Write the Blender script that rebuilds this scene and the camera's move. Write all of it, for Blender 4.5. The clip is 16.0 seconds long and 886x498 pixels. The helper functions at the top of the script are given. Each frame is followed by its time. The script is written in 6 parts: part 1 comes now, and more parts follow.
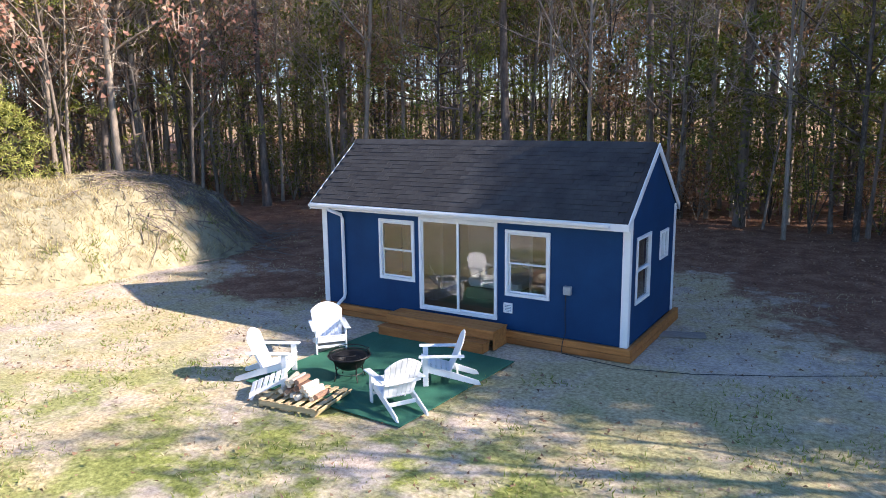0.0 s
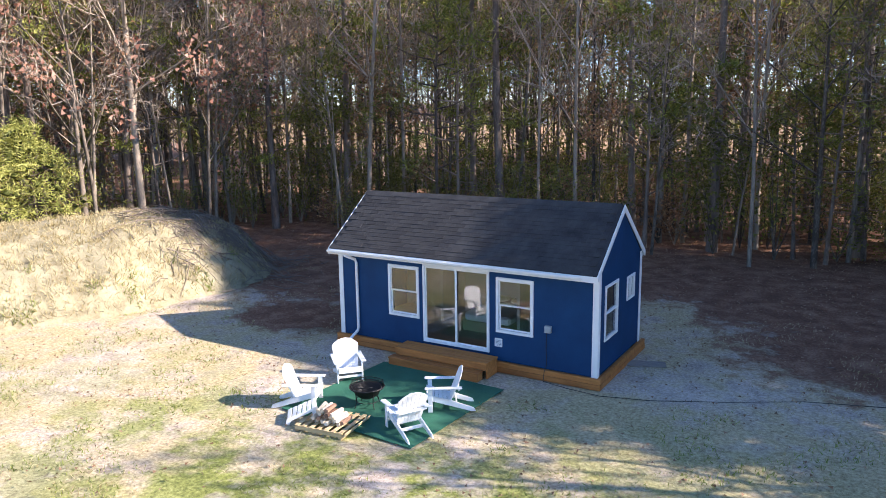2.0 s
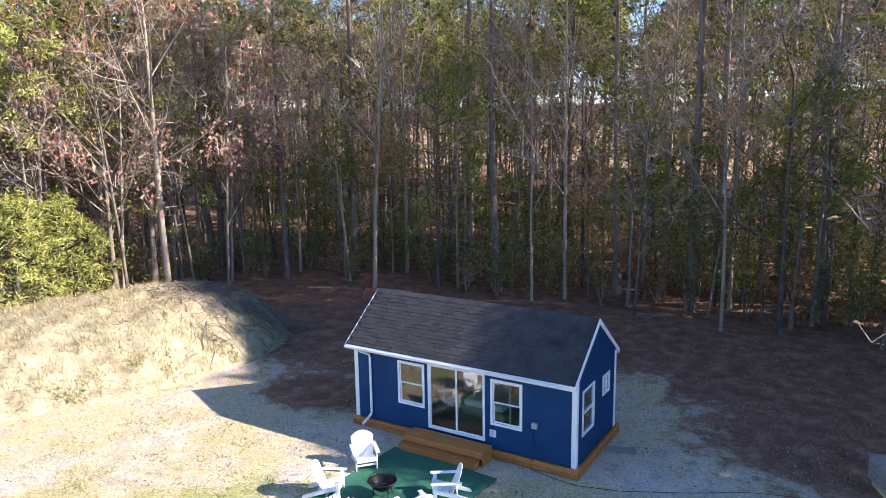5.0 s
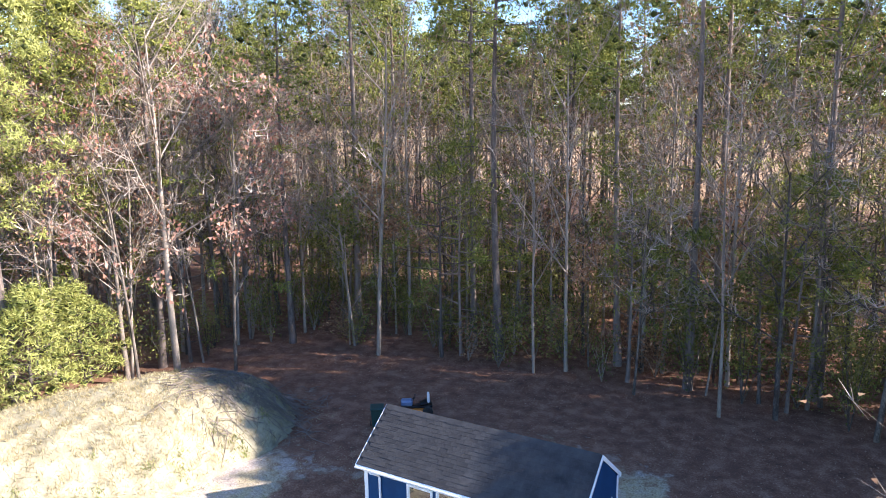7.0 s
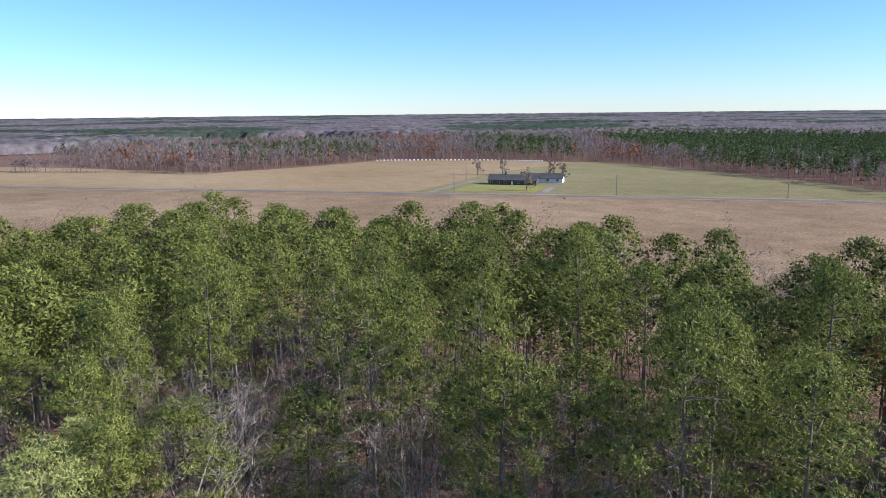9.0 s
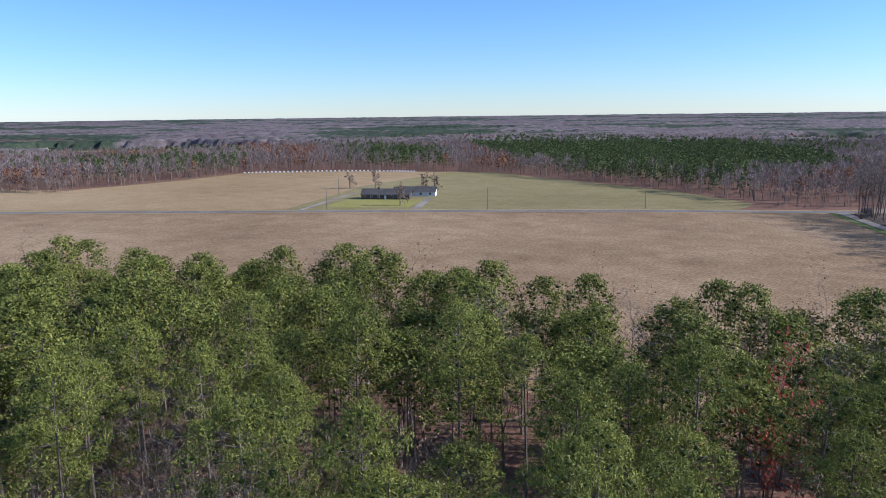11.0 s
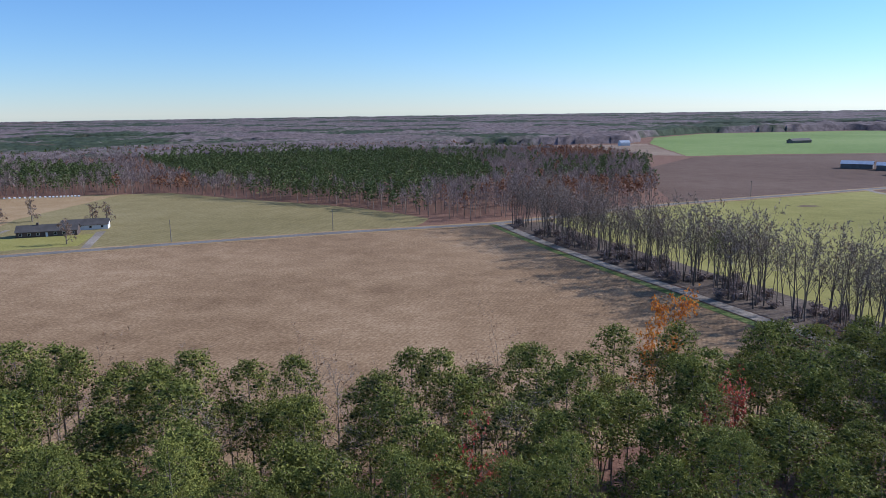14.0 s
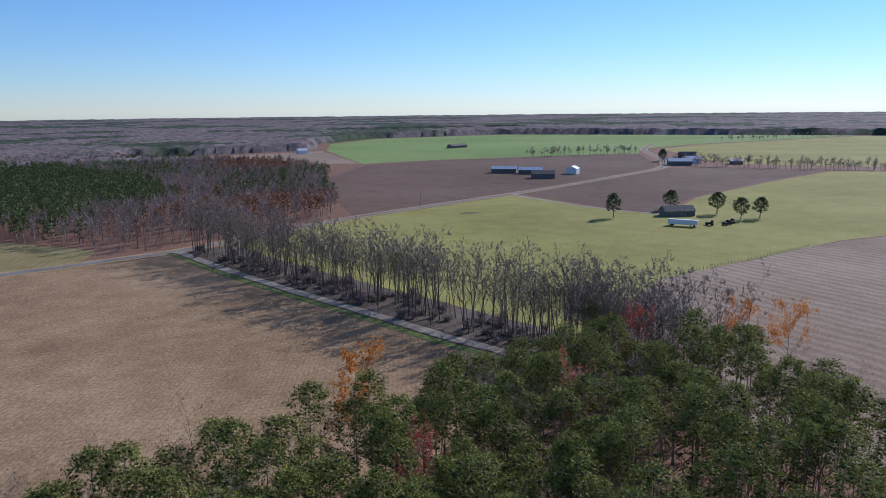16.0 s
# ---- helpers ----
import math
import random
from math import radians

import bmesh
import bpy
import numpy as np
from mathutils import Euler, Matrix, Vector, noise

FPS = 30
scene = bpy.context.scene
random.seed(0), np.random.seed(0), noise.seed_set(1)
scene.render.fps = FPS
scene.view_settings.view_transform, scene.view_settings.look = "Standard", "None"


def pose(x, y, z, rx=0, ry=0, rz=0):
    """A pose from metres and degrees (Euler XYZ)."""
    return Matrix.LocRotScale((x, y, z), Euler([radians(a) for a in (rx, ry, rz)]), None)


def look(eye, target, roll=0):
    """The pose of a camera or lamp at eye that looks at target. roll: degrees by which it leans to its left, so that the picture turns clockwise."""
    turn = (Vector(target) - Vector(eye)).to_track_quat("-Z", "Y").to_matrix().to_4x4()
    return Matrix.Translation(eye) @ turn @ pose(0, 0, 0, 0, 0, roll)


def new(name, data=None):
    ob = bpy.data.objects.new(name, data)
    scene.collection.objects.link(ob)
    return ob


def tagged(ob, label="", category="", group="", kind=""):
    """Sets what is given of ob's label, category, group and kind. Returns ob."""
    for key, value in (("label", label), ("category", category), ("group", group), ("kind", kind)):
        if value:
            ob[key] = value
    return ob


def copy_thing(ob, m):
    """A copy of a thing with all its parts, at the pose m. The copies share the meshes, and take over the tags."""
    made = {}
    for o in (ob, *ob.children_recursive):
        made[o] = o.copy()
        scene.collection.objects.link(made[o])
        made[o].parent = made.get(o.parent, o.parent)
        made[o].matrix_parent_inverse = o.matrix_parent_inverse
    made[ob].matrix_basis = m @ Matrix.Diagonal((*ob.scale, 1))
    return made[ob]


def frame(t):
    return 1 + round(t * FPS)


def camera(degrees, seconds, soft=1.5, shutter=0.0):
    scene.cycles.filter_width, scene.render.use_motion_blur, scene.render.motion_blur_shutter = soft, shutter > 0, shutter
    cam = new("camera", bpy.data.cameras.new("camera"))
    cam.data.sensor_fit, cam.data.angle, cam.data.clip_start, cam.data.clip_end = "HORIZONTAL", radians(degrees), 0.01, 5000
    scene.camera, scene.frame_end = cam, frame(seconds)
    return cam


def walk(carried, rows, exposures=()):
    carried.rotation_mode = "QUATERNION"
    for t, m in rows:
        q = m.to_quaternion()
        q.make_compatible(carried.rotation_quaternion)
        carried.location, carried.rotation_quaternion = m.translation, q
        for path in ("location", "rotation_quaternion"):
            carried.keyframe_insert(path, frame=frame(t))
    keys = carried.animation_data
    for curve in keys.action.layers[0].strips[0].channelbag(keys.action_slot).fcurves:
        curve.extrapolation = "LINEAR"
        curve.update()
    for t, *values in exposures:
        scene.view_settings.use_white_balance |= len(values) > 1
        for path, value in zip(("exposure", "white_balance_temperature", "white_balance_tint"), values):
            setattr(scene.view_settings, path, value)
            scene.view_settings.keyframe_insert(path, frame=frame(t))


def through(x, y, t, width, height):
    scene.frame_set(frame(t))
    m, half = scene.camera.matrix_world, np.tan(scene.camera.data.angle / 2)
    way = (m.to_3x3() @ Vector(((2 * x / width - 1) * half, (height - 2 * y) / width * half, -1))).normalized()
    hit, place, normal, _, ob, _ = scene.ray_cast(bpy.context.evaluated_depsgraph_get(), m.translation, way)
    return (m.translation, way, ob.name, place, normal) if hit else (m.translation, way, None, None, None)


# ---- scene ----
cam = camera(63.0, 16.0, 0.9)
PATH = [
    (0, (4.331, -13.491, 4.878), (3.294, -11.821, 4.508), -0.71),
    (0.5, (4.632, -14.046, 5.208), (3.597, -12.375, 4.838), -0.75),
    (1, (4.957, -14.604, 5.616), (3.924, -12.932, 5.247), -0.77),
    (1.5, (5.292, -15.175, 6.035), (4.262, -13.501, 5.666), -0.79),
    (2, (5.611, -15.748, 6.491), (4.584, -14.072, 6.122), -0.82),
    (2.5, (5.885, -16.342, 7.023), (4.863, -14.662, 6.654), -0.83),
    (3, (6.132, -16.898, 7.607), (5.115, -15.215, 7.238), -0.86),
    (3.5, (6.365, -17.450, 8.238), (5.351, -15.766, 7.870), -0.89),
    (4, (6.576, -17.942, 8.896), (5.565, -16.256, 8.528), -0.90),
    (6.5, (7.014, -17.865, 12.868), (5.968, -16.202, 12.492), -0.94),
    (7, (6.604, -18.000, 14.458), (5.588, -16.319, 14.081), -0.92),
    (7.5, (7.165, -17.873, 18.015), (6.112, -16.22, 17.62), -0.9),
    (8, (7.43, -18.022, 25.983), (6.366, -16.369, 25.615), -0.5),
    (8.5, (7.365, -18.163, 34.544), (6.305, -16.508, 34.174), -0.5),
    (9, (7.524, -17.97, 40.076), (6.459, -16.318, 39.704), -0.6),
    (11.5, (5.852, -15.148, 47.626), (5.221, -13.287, 47.256), -0.6),
    (12, (5.739, -15.832, 49.861), (5.239, -13.932, 49.488), -0.5),
    (12.5, (5.537, -15.927, 51.771), (5.171, -13.997, 51.399), -0.7),
    (13, (5.578, -16.1, 53.777), (5.35, -14.148, 53.405), -0.8),
    (13.5, (5.406, -16.192, 55.799), (5.327, -14.229, 55.426), -0.7),
    (14, (5.318, -16.478, 58.018), (5.383, -14.515, 57.642), -0.8),
    (14.5, (5.408, -16.312, 59.915), (5.629, -14.361, 59.538), -0.7),
    (15, (5.436, -16.31, 61.869), (5.817, -14.383, 61.49), -0.7),
    (15.5, (5.411, -16.369, 64.959), (6.056, -14.515, 64.577), -0.7),
    (16, (5.699, -15.84, 67.287), (6.585, -14.088, 66.907), -0.6),
]
walk(cam, [(t, look(eye, target, roll)) for t, eye, target, roll in PATH],
     [(0, 1.5, 6700, 17), (4, 1.6, 6550, 18), (7, 1.95, 6250, 17), (7.5, 2.1, 6150, 15), (8, 1.05, 6100, 11), (9, 0.48, 5550, 12), (12, 0.2, 5480, 13), (14, 0.1, 5480, 14), (16, -0.12, 5480, 15)])

# ---- light ----
SUN_TO = Vector((0.944, 0.33, 0.566)).normalized()
sun = new("sun", bpy.data.lights.new("sun", "SUN"))
sun.data.energy, sun.data.angle, sun.data.color = 5.0, radians(0.53), (1.0, 0.94, 0.86)
sun.rotation_mode = "QUATERNION"
sun.rotation_quaternion = SUN_TO.to_track_quat("Z", "Y")
sun.location = (40, 10, 60)

world = bpy.data.worlds.new("sky")
scene.world = world
world.use_nodes = True
wn = world.node_tree.nodes
sky = wn.new("ShaderNodeTexSky")
sky.sky_type, sky.sun_disc = "NISHITA", False
sky.sun_elevation, sky.sun_rotation = math.asin(SUN_TO.z), math.atan2(SUN_TO.x, SUN_TO.y)
sky.air_density, sky.dust_density, sky.ozone_density = 1.0, 0.0, 7.0
wn["Background"].inputs["Strength"].default_value = 0.122
world.node_tree.links.new(sky.outputs[0], wn["Background"].inputs["Color"])

# ---- materials ----


class Nodes:
    """A short way to write node trees."""

    def __init__(self, name):
        self.mat = bpy.data.materials.new(name)
        self.mat.use_nodes = True
        self.tree = self.mat.node_tree
        self.bsdf = self.tree.nodes["Principled BSDF"]

    def add(self, kind, **inputs):
        node = self.tree.nodes.new("ShaderNode" + kind)
        for key, value in inputs.items():
            self.put(node, key.replace("_", " "), value)
        return node

    def put(self, node, key, value):
        socket = node.inputs[int(key)] if key.isdigit() else node.inputs[key]
        if isinstance(value, bpy.types.NodeSocket):
            self.tree.links.new(value, socket)
        else:
            socket.default_value = value

    def place(self, scale=(1, 1, 1), world=False):
        src = self.add("NewGeometry").outputs["Position"] if world else self.add("TexCoord").outputs["Object"]
        if scale == (1, 1, 1):
            return src
        return self.add("Mapping", Vector=src, Scale=scale).outputs[0]

    def noise(self, vec, scale, detail=4.0, rough=0.6):
        return self.add("TexNoise", Vector=vec, Scale=scale, Detail=detail, Roughness=rough).outputs["Fac"]

    def ramp(self, fac, *stops):
        node = self.add("ValToRGB", Fac=fac)
        els = node.color_ramp.elements
        while len(els) < len(stops):
            els.new(0.5)
        for el, (pos, col) in zip(els, stops):
            el.position = pos
            el.color = (*col, 1) if len(col) == 3 else col
        return node.outputs["Color"]

    def mix(self, fac, a, b, how="MIX"):
        node = self.tree.nodes.new("ShaderNodeMix")
        node.data_type, node.blend_type = "RGBA", how
        for n, value in ((0, fac), (6, a), (7, b)):
            if isinstance(value, bpy.types.NodeSocket):
                self.tree.links.new(value, node.inputs[n])
            else:
                node.inputs[n].default_value = (*value, 1) if isinstance(value, tuple) and len(value) == 3 else value
        return node.outputs[2]

    def maths(self, op, a, b=0.0, clamp=False):
        node = self.tree.nodes.new("ShaderNodeMath")
        node.operation, node.use_clamp = op, clamp
        for n, value in ((0, a), (1, b)):
            if isinstance(value, bpy.types.NodeSocket):
                self.tree.links.new(value, node.inputs[n])
            else:
                node.inputs[n].default_value = value
        return node.outputs[0]

    def bump(self, height, strength=0.3, distance=0.02):
        node = self.add("Bump", Height=height, Strength=strength, Distance=distance)
        self.put(self.bsdf, "Normal", node.outputs[0])

    def done(self, colour=None, rough=0.7, metal=0.0, spec=0.5):
        if colour is not None:
            self.put(self.bsdf, "Base Color", (*colour, 1) if isinstance(colour, tuple) else colour)
        self.put(self.bsdf, "Roughness", rough)
        self.put(self.bsdf, "Metallic", metal)
        self.put(self.bsdf, "Specular IOR Level", spec)
        return self.mat


def mixed(name, dark, light, scale=4.0, rough=0.7, grain=30.0, bump=0.15, stretch=(1, 1, 1), metal=0.0, spec=0.4, vary=0.0):
    """A plain surface with stains at one scale and grain at another."""
    n = Nodes(name)
    vec = n.place(stretch)
    a, b = n.noise(vec, scale), n.noise(vec, grain, 6.0)
    fac = n.maths("ADD", n.maths("MULTIPLY", a, 0.65), n.maths("MULTIPLY", b, 0.35))
    if vary:
        rnd = n.add("ObjectInfo").outputs["Random"]
        fac = n.maths("ADD", fac, n.maths("MULTIPLY", n.maths("SUBTRACT", rnd, 0.5), vary))
    col = n.ramp(fac, (0.3, dark), (0.7, light))
    if bump:
        n.bump(b, bump, 0.01)
    return n.done(col, rough, metal, spec)


def foliage(name, dark, mid, light, scale=0.12, through=0.38):
    """Leaves or needles: each leaf its own shade, each tree its own tone, some light passing through."""
    n = Nodes(name)
    geo = n.add("NewGeometry")
    leaf = geo.outputs["Random Per Island"]
    tree = n.noise(geo.outputs["Position"], scale, 2.0)
    fac = n.maths("ADD", n.maths("MULTIPLY", leaf, 0.45), n.maths("MULTIPLY", tree, 0.62))
    col = n.ramp(fac, (0.2, dark), (0.5, mid), (0.85, light))
    n.done(col, 0.75, 0.0, 0.2)
    lit = n.add("BsdfTranslucent", Color=col)
    both = n.add("MixShader", Fac=through)
    n.tree.links.new(n.bsdf.outputs[0], both.inputs[1])
    n.tree.links.new(lit.outputs[0], both.inputs[2])
    n.tree.links.new(both.outputs[0], n.tree.nodes["Material Output"].inputs["Surface"])
    return n.mat


M = {}
M["needles"] = foliage("pine_needles", (0.055, 0.066, 0.014), (0.16, 0.174, 0.034), (0.36, 0.35, 0.08), 0.14, 0.22)
# Darker copy of the needles: shade inside the crowns put into the colour.
M["needles_inner_shade"] = foliage("painted_shade_inner_needles", (0.03, 0.038, 0.01), (0.07, 0.082, 0.02), (0.12, 0.13, 0.035), 0.12, 0.1)
# Young pines' own tone; on the tall pines it paints in sunlight.
M["needles_bright"] = foliage("young_and_painted_sun_needles", (0.18, 0.20, 0.05), (0.36, 0.37, 0.10), (0.56, 0.53, 0.20))
M["leaf_green"] = foliage("evergreen_leaves", (0.06, 0.07, 0.018), (0.17, 0.175, 0.045), (0.36, 0.32, 0.10))
M["leaf_tan"] = foliage("dry_tan_leaves", (0.14, 0.075, 0.04), (0.32, 0.18, 0.10), (0.52, 0.34, 0.20))
M["leaf_red"] = foliage("red_autumn_leaves", (0.24, 0.045, 0.03), (0.46, 0.095, 0.06), (0.60, 0.24, 0.17))
M["leaf_orange"] = foliage("orange_autumn_leaves", (0.30, 0.085, 0.015), (0.58, 0.20, 0.03), (0.74, 0.36, 0.07))
M["bark_pine"] = mixed("pine_bark", (0.06, 0.046, 0.038), (0.28, 0.215, 0.175), 1.2, 0.95, 9.0, 0.8, (3, 3, 0.8), vary=0.3)
M["bark_grey"] = mixed("grey_bark", (0.06, 0.047, 0.037), (0.34, 0.275, 0.215), 1.5, 0.95, 12.0, 0.4, (2, 2, 0.6), vary=0.35)
M["twigs"] = foliage("twigs", (0.14, 0.10, 0.076), (0.30, 0.23, 0.178), (0.50, 0.41, 0.335), 0.1, 0.0)
M["bark_far"] = mixed("roadside_bark", (0.07, 0.056, 0.045), (0.22, 0.175, 0.14), 1.0, 0.95, 9.0, 0.0, vary=0.3)
M["twigs_road"] = foliage("roadside_twigs", (0.14, 0.105, 0.085), (0.28, 0.215, 0.17), (0.42, 0.335, 0.27), 0.1, 0.0)
M["needles_far"] = foliage("far_pine_needles", (0.045, 0.062, 0.02), (0.09, 0.115, 0.036), (0.15, 0.175, 0.06), 0.02, 0.2)
M["twigs_far"] = foliage("far_bare_twigs", (0.11, 0.08, 0.07), (0.22, 0.165, 0.145), (0.34, 0.265, 0.235), 0.012, 0.2)
M["rust_far"] = foliage("far_rust_leaves", (0.12, 0.05, 0.03), (0.25, 0.11, 0.055), (0.36, 0.19, 0.10), 0.03, 0.1)
M["grass_dry"] = foliage("dry_grass_blades", (0.22, 0.165, 0.08), (0.44, 0.36, 0.19), (0.65, 0.56, 0.34), 0.5, 0.4)
M["grass_green"] = foliage("green_grass_blades", (0.08, 0.11, 0.02), (0.19, 0.23, 0.05), (0.36, 0.38, 0.11), 0.6, 0.3)
M["litter"] = foliage("fallen_leaves", (0.13, 0.07, 0.045), (0.26, 0.15, 0.09), (0.44, 0.30, 0.20), 0.6, 0.1)


def ground_material():
    n = Nodes("bare_ground")
    pos = n.place(world=True)
    big, mid, fine = n.noise(pos, 0.22, 4.0), n.noise(pos, 1.3, 5.0), n.noise(pos, 14.0, 6.0, 0.7)
    sand = n.ramp(n.maths("ADD", n.maths("MULTIPLY", mid, 0.45), n.maths("MULTIPLY", fine, 0.55)),
                  (0.34, (0.21, 0.155, 0.12)), (0.5, (0.50, 0.415, 0.34)), (0.66, (0.72, 0.63, 0.545)))
    straw = n.ramp(fine, (0.3, (0.20, 0.15, 0.08)), (0.52, (0.46, 0.37, 0.215)), (0.72, (0.66, 0.56, 0.36)))
    green = n.ramp(fine, (0.3, (0.08, 0.09, 0.025)), (0.55, (0.24, 0.26, 0.07)), (0.75, (0.42, 0.42, 0.15)))
    litter = n.ramp(n.maths("ADD", n.maths("MULTIPLY", mid, 0.5), n.maths("MULTIPLY", fine, 0.5)),
                    (0.32, (0.07, 0.036, 0.025)), (0.5, (0.20, 0.10, 0.062)), (0.7, (0.40, 0.25, 0.165)))
    col = n.mix(n.ramp(n.maths("ADD", n.maths("MULTIPLY", big, 0.6), n.maths("MULTIPLY", mid, 0.4)), (0.43, (0, 0, 0)), (0.54, (1, 1, 1))), sand, straw)
    lawn = n.add("Attribute")
    lawn.attribute_name = "lawn"
    g = n.maths("MULTIPLY", lawn.outputs["Fac"], n.ramp(n.noise(pos, 0.7, 5.0, 0.65), (0.43, (0, 0, 0)), (0.56, (1, 1, 1))))
    col = n.mix(g, col, green)
    wood = n.add("Attribute")
    wood.attribute_name = "woods"
    w = n.maths("ADD", wood.outputs["Fac"], n.maths("MULTIPLY", n.maths("SUBTRACT", mid, 0.5), 1.1))
    col = n.mix(n.ramp(w, (0.42, (0, 0, 0)), (0.62, (1, 1, 1))), col, litter)
    n.bump(n.maths("ADD", mid, fine), 0.45, 0.04)
    return n.done(col, 0.95, 0.0, 0.15)


def field_material(name, a, b, c, row_angle=0.0, row=0.0, patch=0.012, rows_dark=0.35):
    """A crop field: broad patches, fine stubble and rows."""
    n = Nodes(name)
    pos = n.place(world=True)
    big, mid, fine = n.noise(pos, patch, 4.0), n.noise(pos, 0.09, 5.0, 0.65), n.noise(pos, 0.9, 3.0, 0.8)
    f = n.maths("ADD", n.maths("MULTIPLY", big, 0.32), n.maths("ADD", n.maths("MULTIPLY", mid, 0.22), n.maths("MULTIPLY", fine, 0.46)))
    if row:
        turned = n.add("Mapping", Vector=pos, Rotation=(0, 0, row_angle))
        wave = n.add("TexWave", Vector=turned.outputs[0], Scale=row, Distortion=3.5, Detail=3.0)
        wave.inputs["Detail Scale"].default_value = 1.6
        f = n.maths("ADD", f, n.maths("MULTIPLY", n.maths("SUBTRACT", wave.outputs["Fac"], 0.5), rows_dark * 0.3))
    col = n.ramp(f, (0.38, a), (0.5, b), (0.62, c))
    n.bump(fine, 0.6, 0.12)
    return n.done(col, 0.95, 0.0, 0.1)


M["ground"] = ground_material()
M["stubble"] = field_material("stubble_field", (0.165, 0.098, 0.05), (0.30, 0.19, 0.10), (0.47, 0.32, 0.185), 0.42, 0.27, 0.010, 0.1)
M["tan_green"] = field_material("mown_field", (0.17, 0.135, 0.055), (0.26, 0.205, 0.085), (0.35, 0.28, 0.14), 0.3, 0.08, 0.006, 0.1)
M["tan_field"] = field_material("tan_stubble", (0.24, 0.15, 0.068), (0.36, 0.235, 0.115), (0.47, 0.335, 0.185), 0.3, 0.08, 0.006, 0.1)
M["pasture"] = field_material("green_pasture", (0.19, 0.17, 0.042), (0.285, 0.25, 0.068), (0.38, 0.33, 0.11), 0.0, 0.0, 0.01)
M["bright_green"] = field_material("winter_wheat", (0.13, 0.19, 0.045), (0.20, 0.265, 0.075), (0.28, 0.32, 0.12), 0.0, 0.0, 0.004)
M["plough"] = field_material("ploughed_field", (0.095, 0.055, 0.036), (0.145, 0.09, 0.062), (0.20, 0.135, 0.095), 0.0, 0.0, 0.006)
M["pale_stubble"] = field_material("pale_stubble", (0.19, 0.125, 0.08), (0.27, 0.19, 0.128), (0.36, 0.27, 0.19), 3.05, 0.055, 0.008, 0.3)
M["gravel"] = field_material("gravel_track", (0.18, 0.145, 0.11), (0.30, 0.25, 0.195), (0.42, 0.36, 0.29), 0.0, 0.0, 0.05)
M["asphalt"] = field_material("worn_asphalt", (0.13, 0.115, 0.10), (0.20, 0.18, 0.155), (0.28, 0.255, 0.225), 0.0, 0.0, 0.05)
M["litter_sheet"] = field_material("woodland_floor", (0.06, 0.045, 0.035), (0.12, 0.088, 0.066), (0.21, 0.165, 0.125), 0.0, 0.0, 0.05)
M["verge"] = field_material("grass_verge", (0.07, 0.10, 0.025), (0.14, 0.17, 0.045), (0.25, 0.25, 0.10), 0.0, 0.0, 0.05)

# ---- mesh helpers ----


def mesh_object(name, verts, faces, material, parent=None):
    me = bpy.data.meshes.new(name)
    me.from_pydata([tuple(v) for v in verts], [], [tuple(f) for f in faces])
    me.materials.append(material)
    ob = new(name, me)
    ob.parent = parent
    return ob


def tri_object(name, verts, tris, material, parent=None):
    """A mesh out of numpy arrays of places and triangles."""
    verts, tris = np.asarray(verts, np.float32), np.asarray(tris, np.int32)
    me = tri_mesh(name, verts, tris, material)
    ob = new(name, me)
    ob.parent = parent
    return ob


def tri_mesh(name, verts, tris, material):
    me = bpy.data.meshes.new(name)
    me.vertices.add(len(verts))
    me.vertices.foreach_set("co", np.asarray(verts, np.float32).ravel())
    me.loops.add(len(tris) * 3)
    me.loops.foreach_set("vertex_index", np.asarray(tris, np.int32).ravel())
    me.polygons.add(len(tris))
    me.polygons.foreach_set("loop_start", np.arange(0, len(tris) * 3, 3, dtype=np.int32))
    me.materials.append(material)
    me.update(calc_edges=True)
    return me


def part(name, bm, material, parent=None, label="", smooth=False):
    """A bmesh as one mesh object under a thing or a part."""
    me = bpy.data.meshes.new(name)
    bmesh.ops.recalc_face_normals(bm, faces=bm.faces[:])
    bm.to_mesh(me)
    bm.free()
    me.materials.append(material)
    if smooth:
        for p in me.polygons:
            p.use_smooth = True
    ob = new(name, me)
    ob.parent = parent
    return tagged(ob, label) if label else ob


def add_box(bm, lo, hi, bevel=0.0, m=None):
    """A box between two corners, with bevelled edges, moved by m."""
    made = bmesh.ops.create_cube(bm, size=1.0)["verts"]
    c, s = (Vector(lo) + Vector(hi)) / 2, Vector(hi) - Vector(lo)
    for v in made:
        v.co = Vector((v.co.x * s.x, v.co.y * s.y, v.co.z * s.z)) + c
    if bevel:
        edges = list({e for v in made for e in v.link_edges})
        made = bmesh.ops.bevel(bm, geom=edges, offset=bevel, segments=1, affect="EDGES")["verts"]
    if m is not None:
        bmesh.ops.transform(bm, matrix=m, verts=list({v for v in made}))
    return bm


def box(lo, hi, bevel=0.0, m=None):
    return add_box(bmesh.new(), lo, hi, bevel, m)


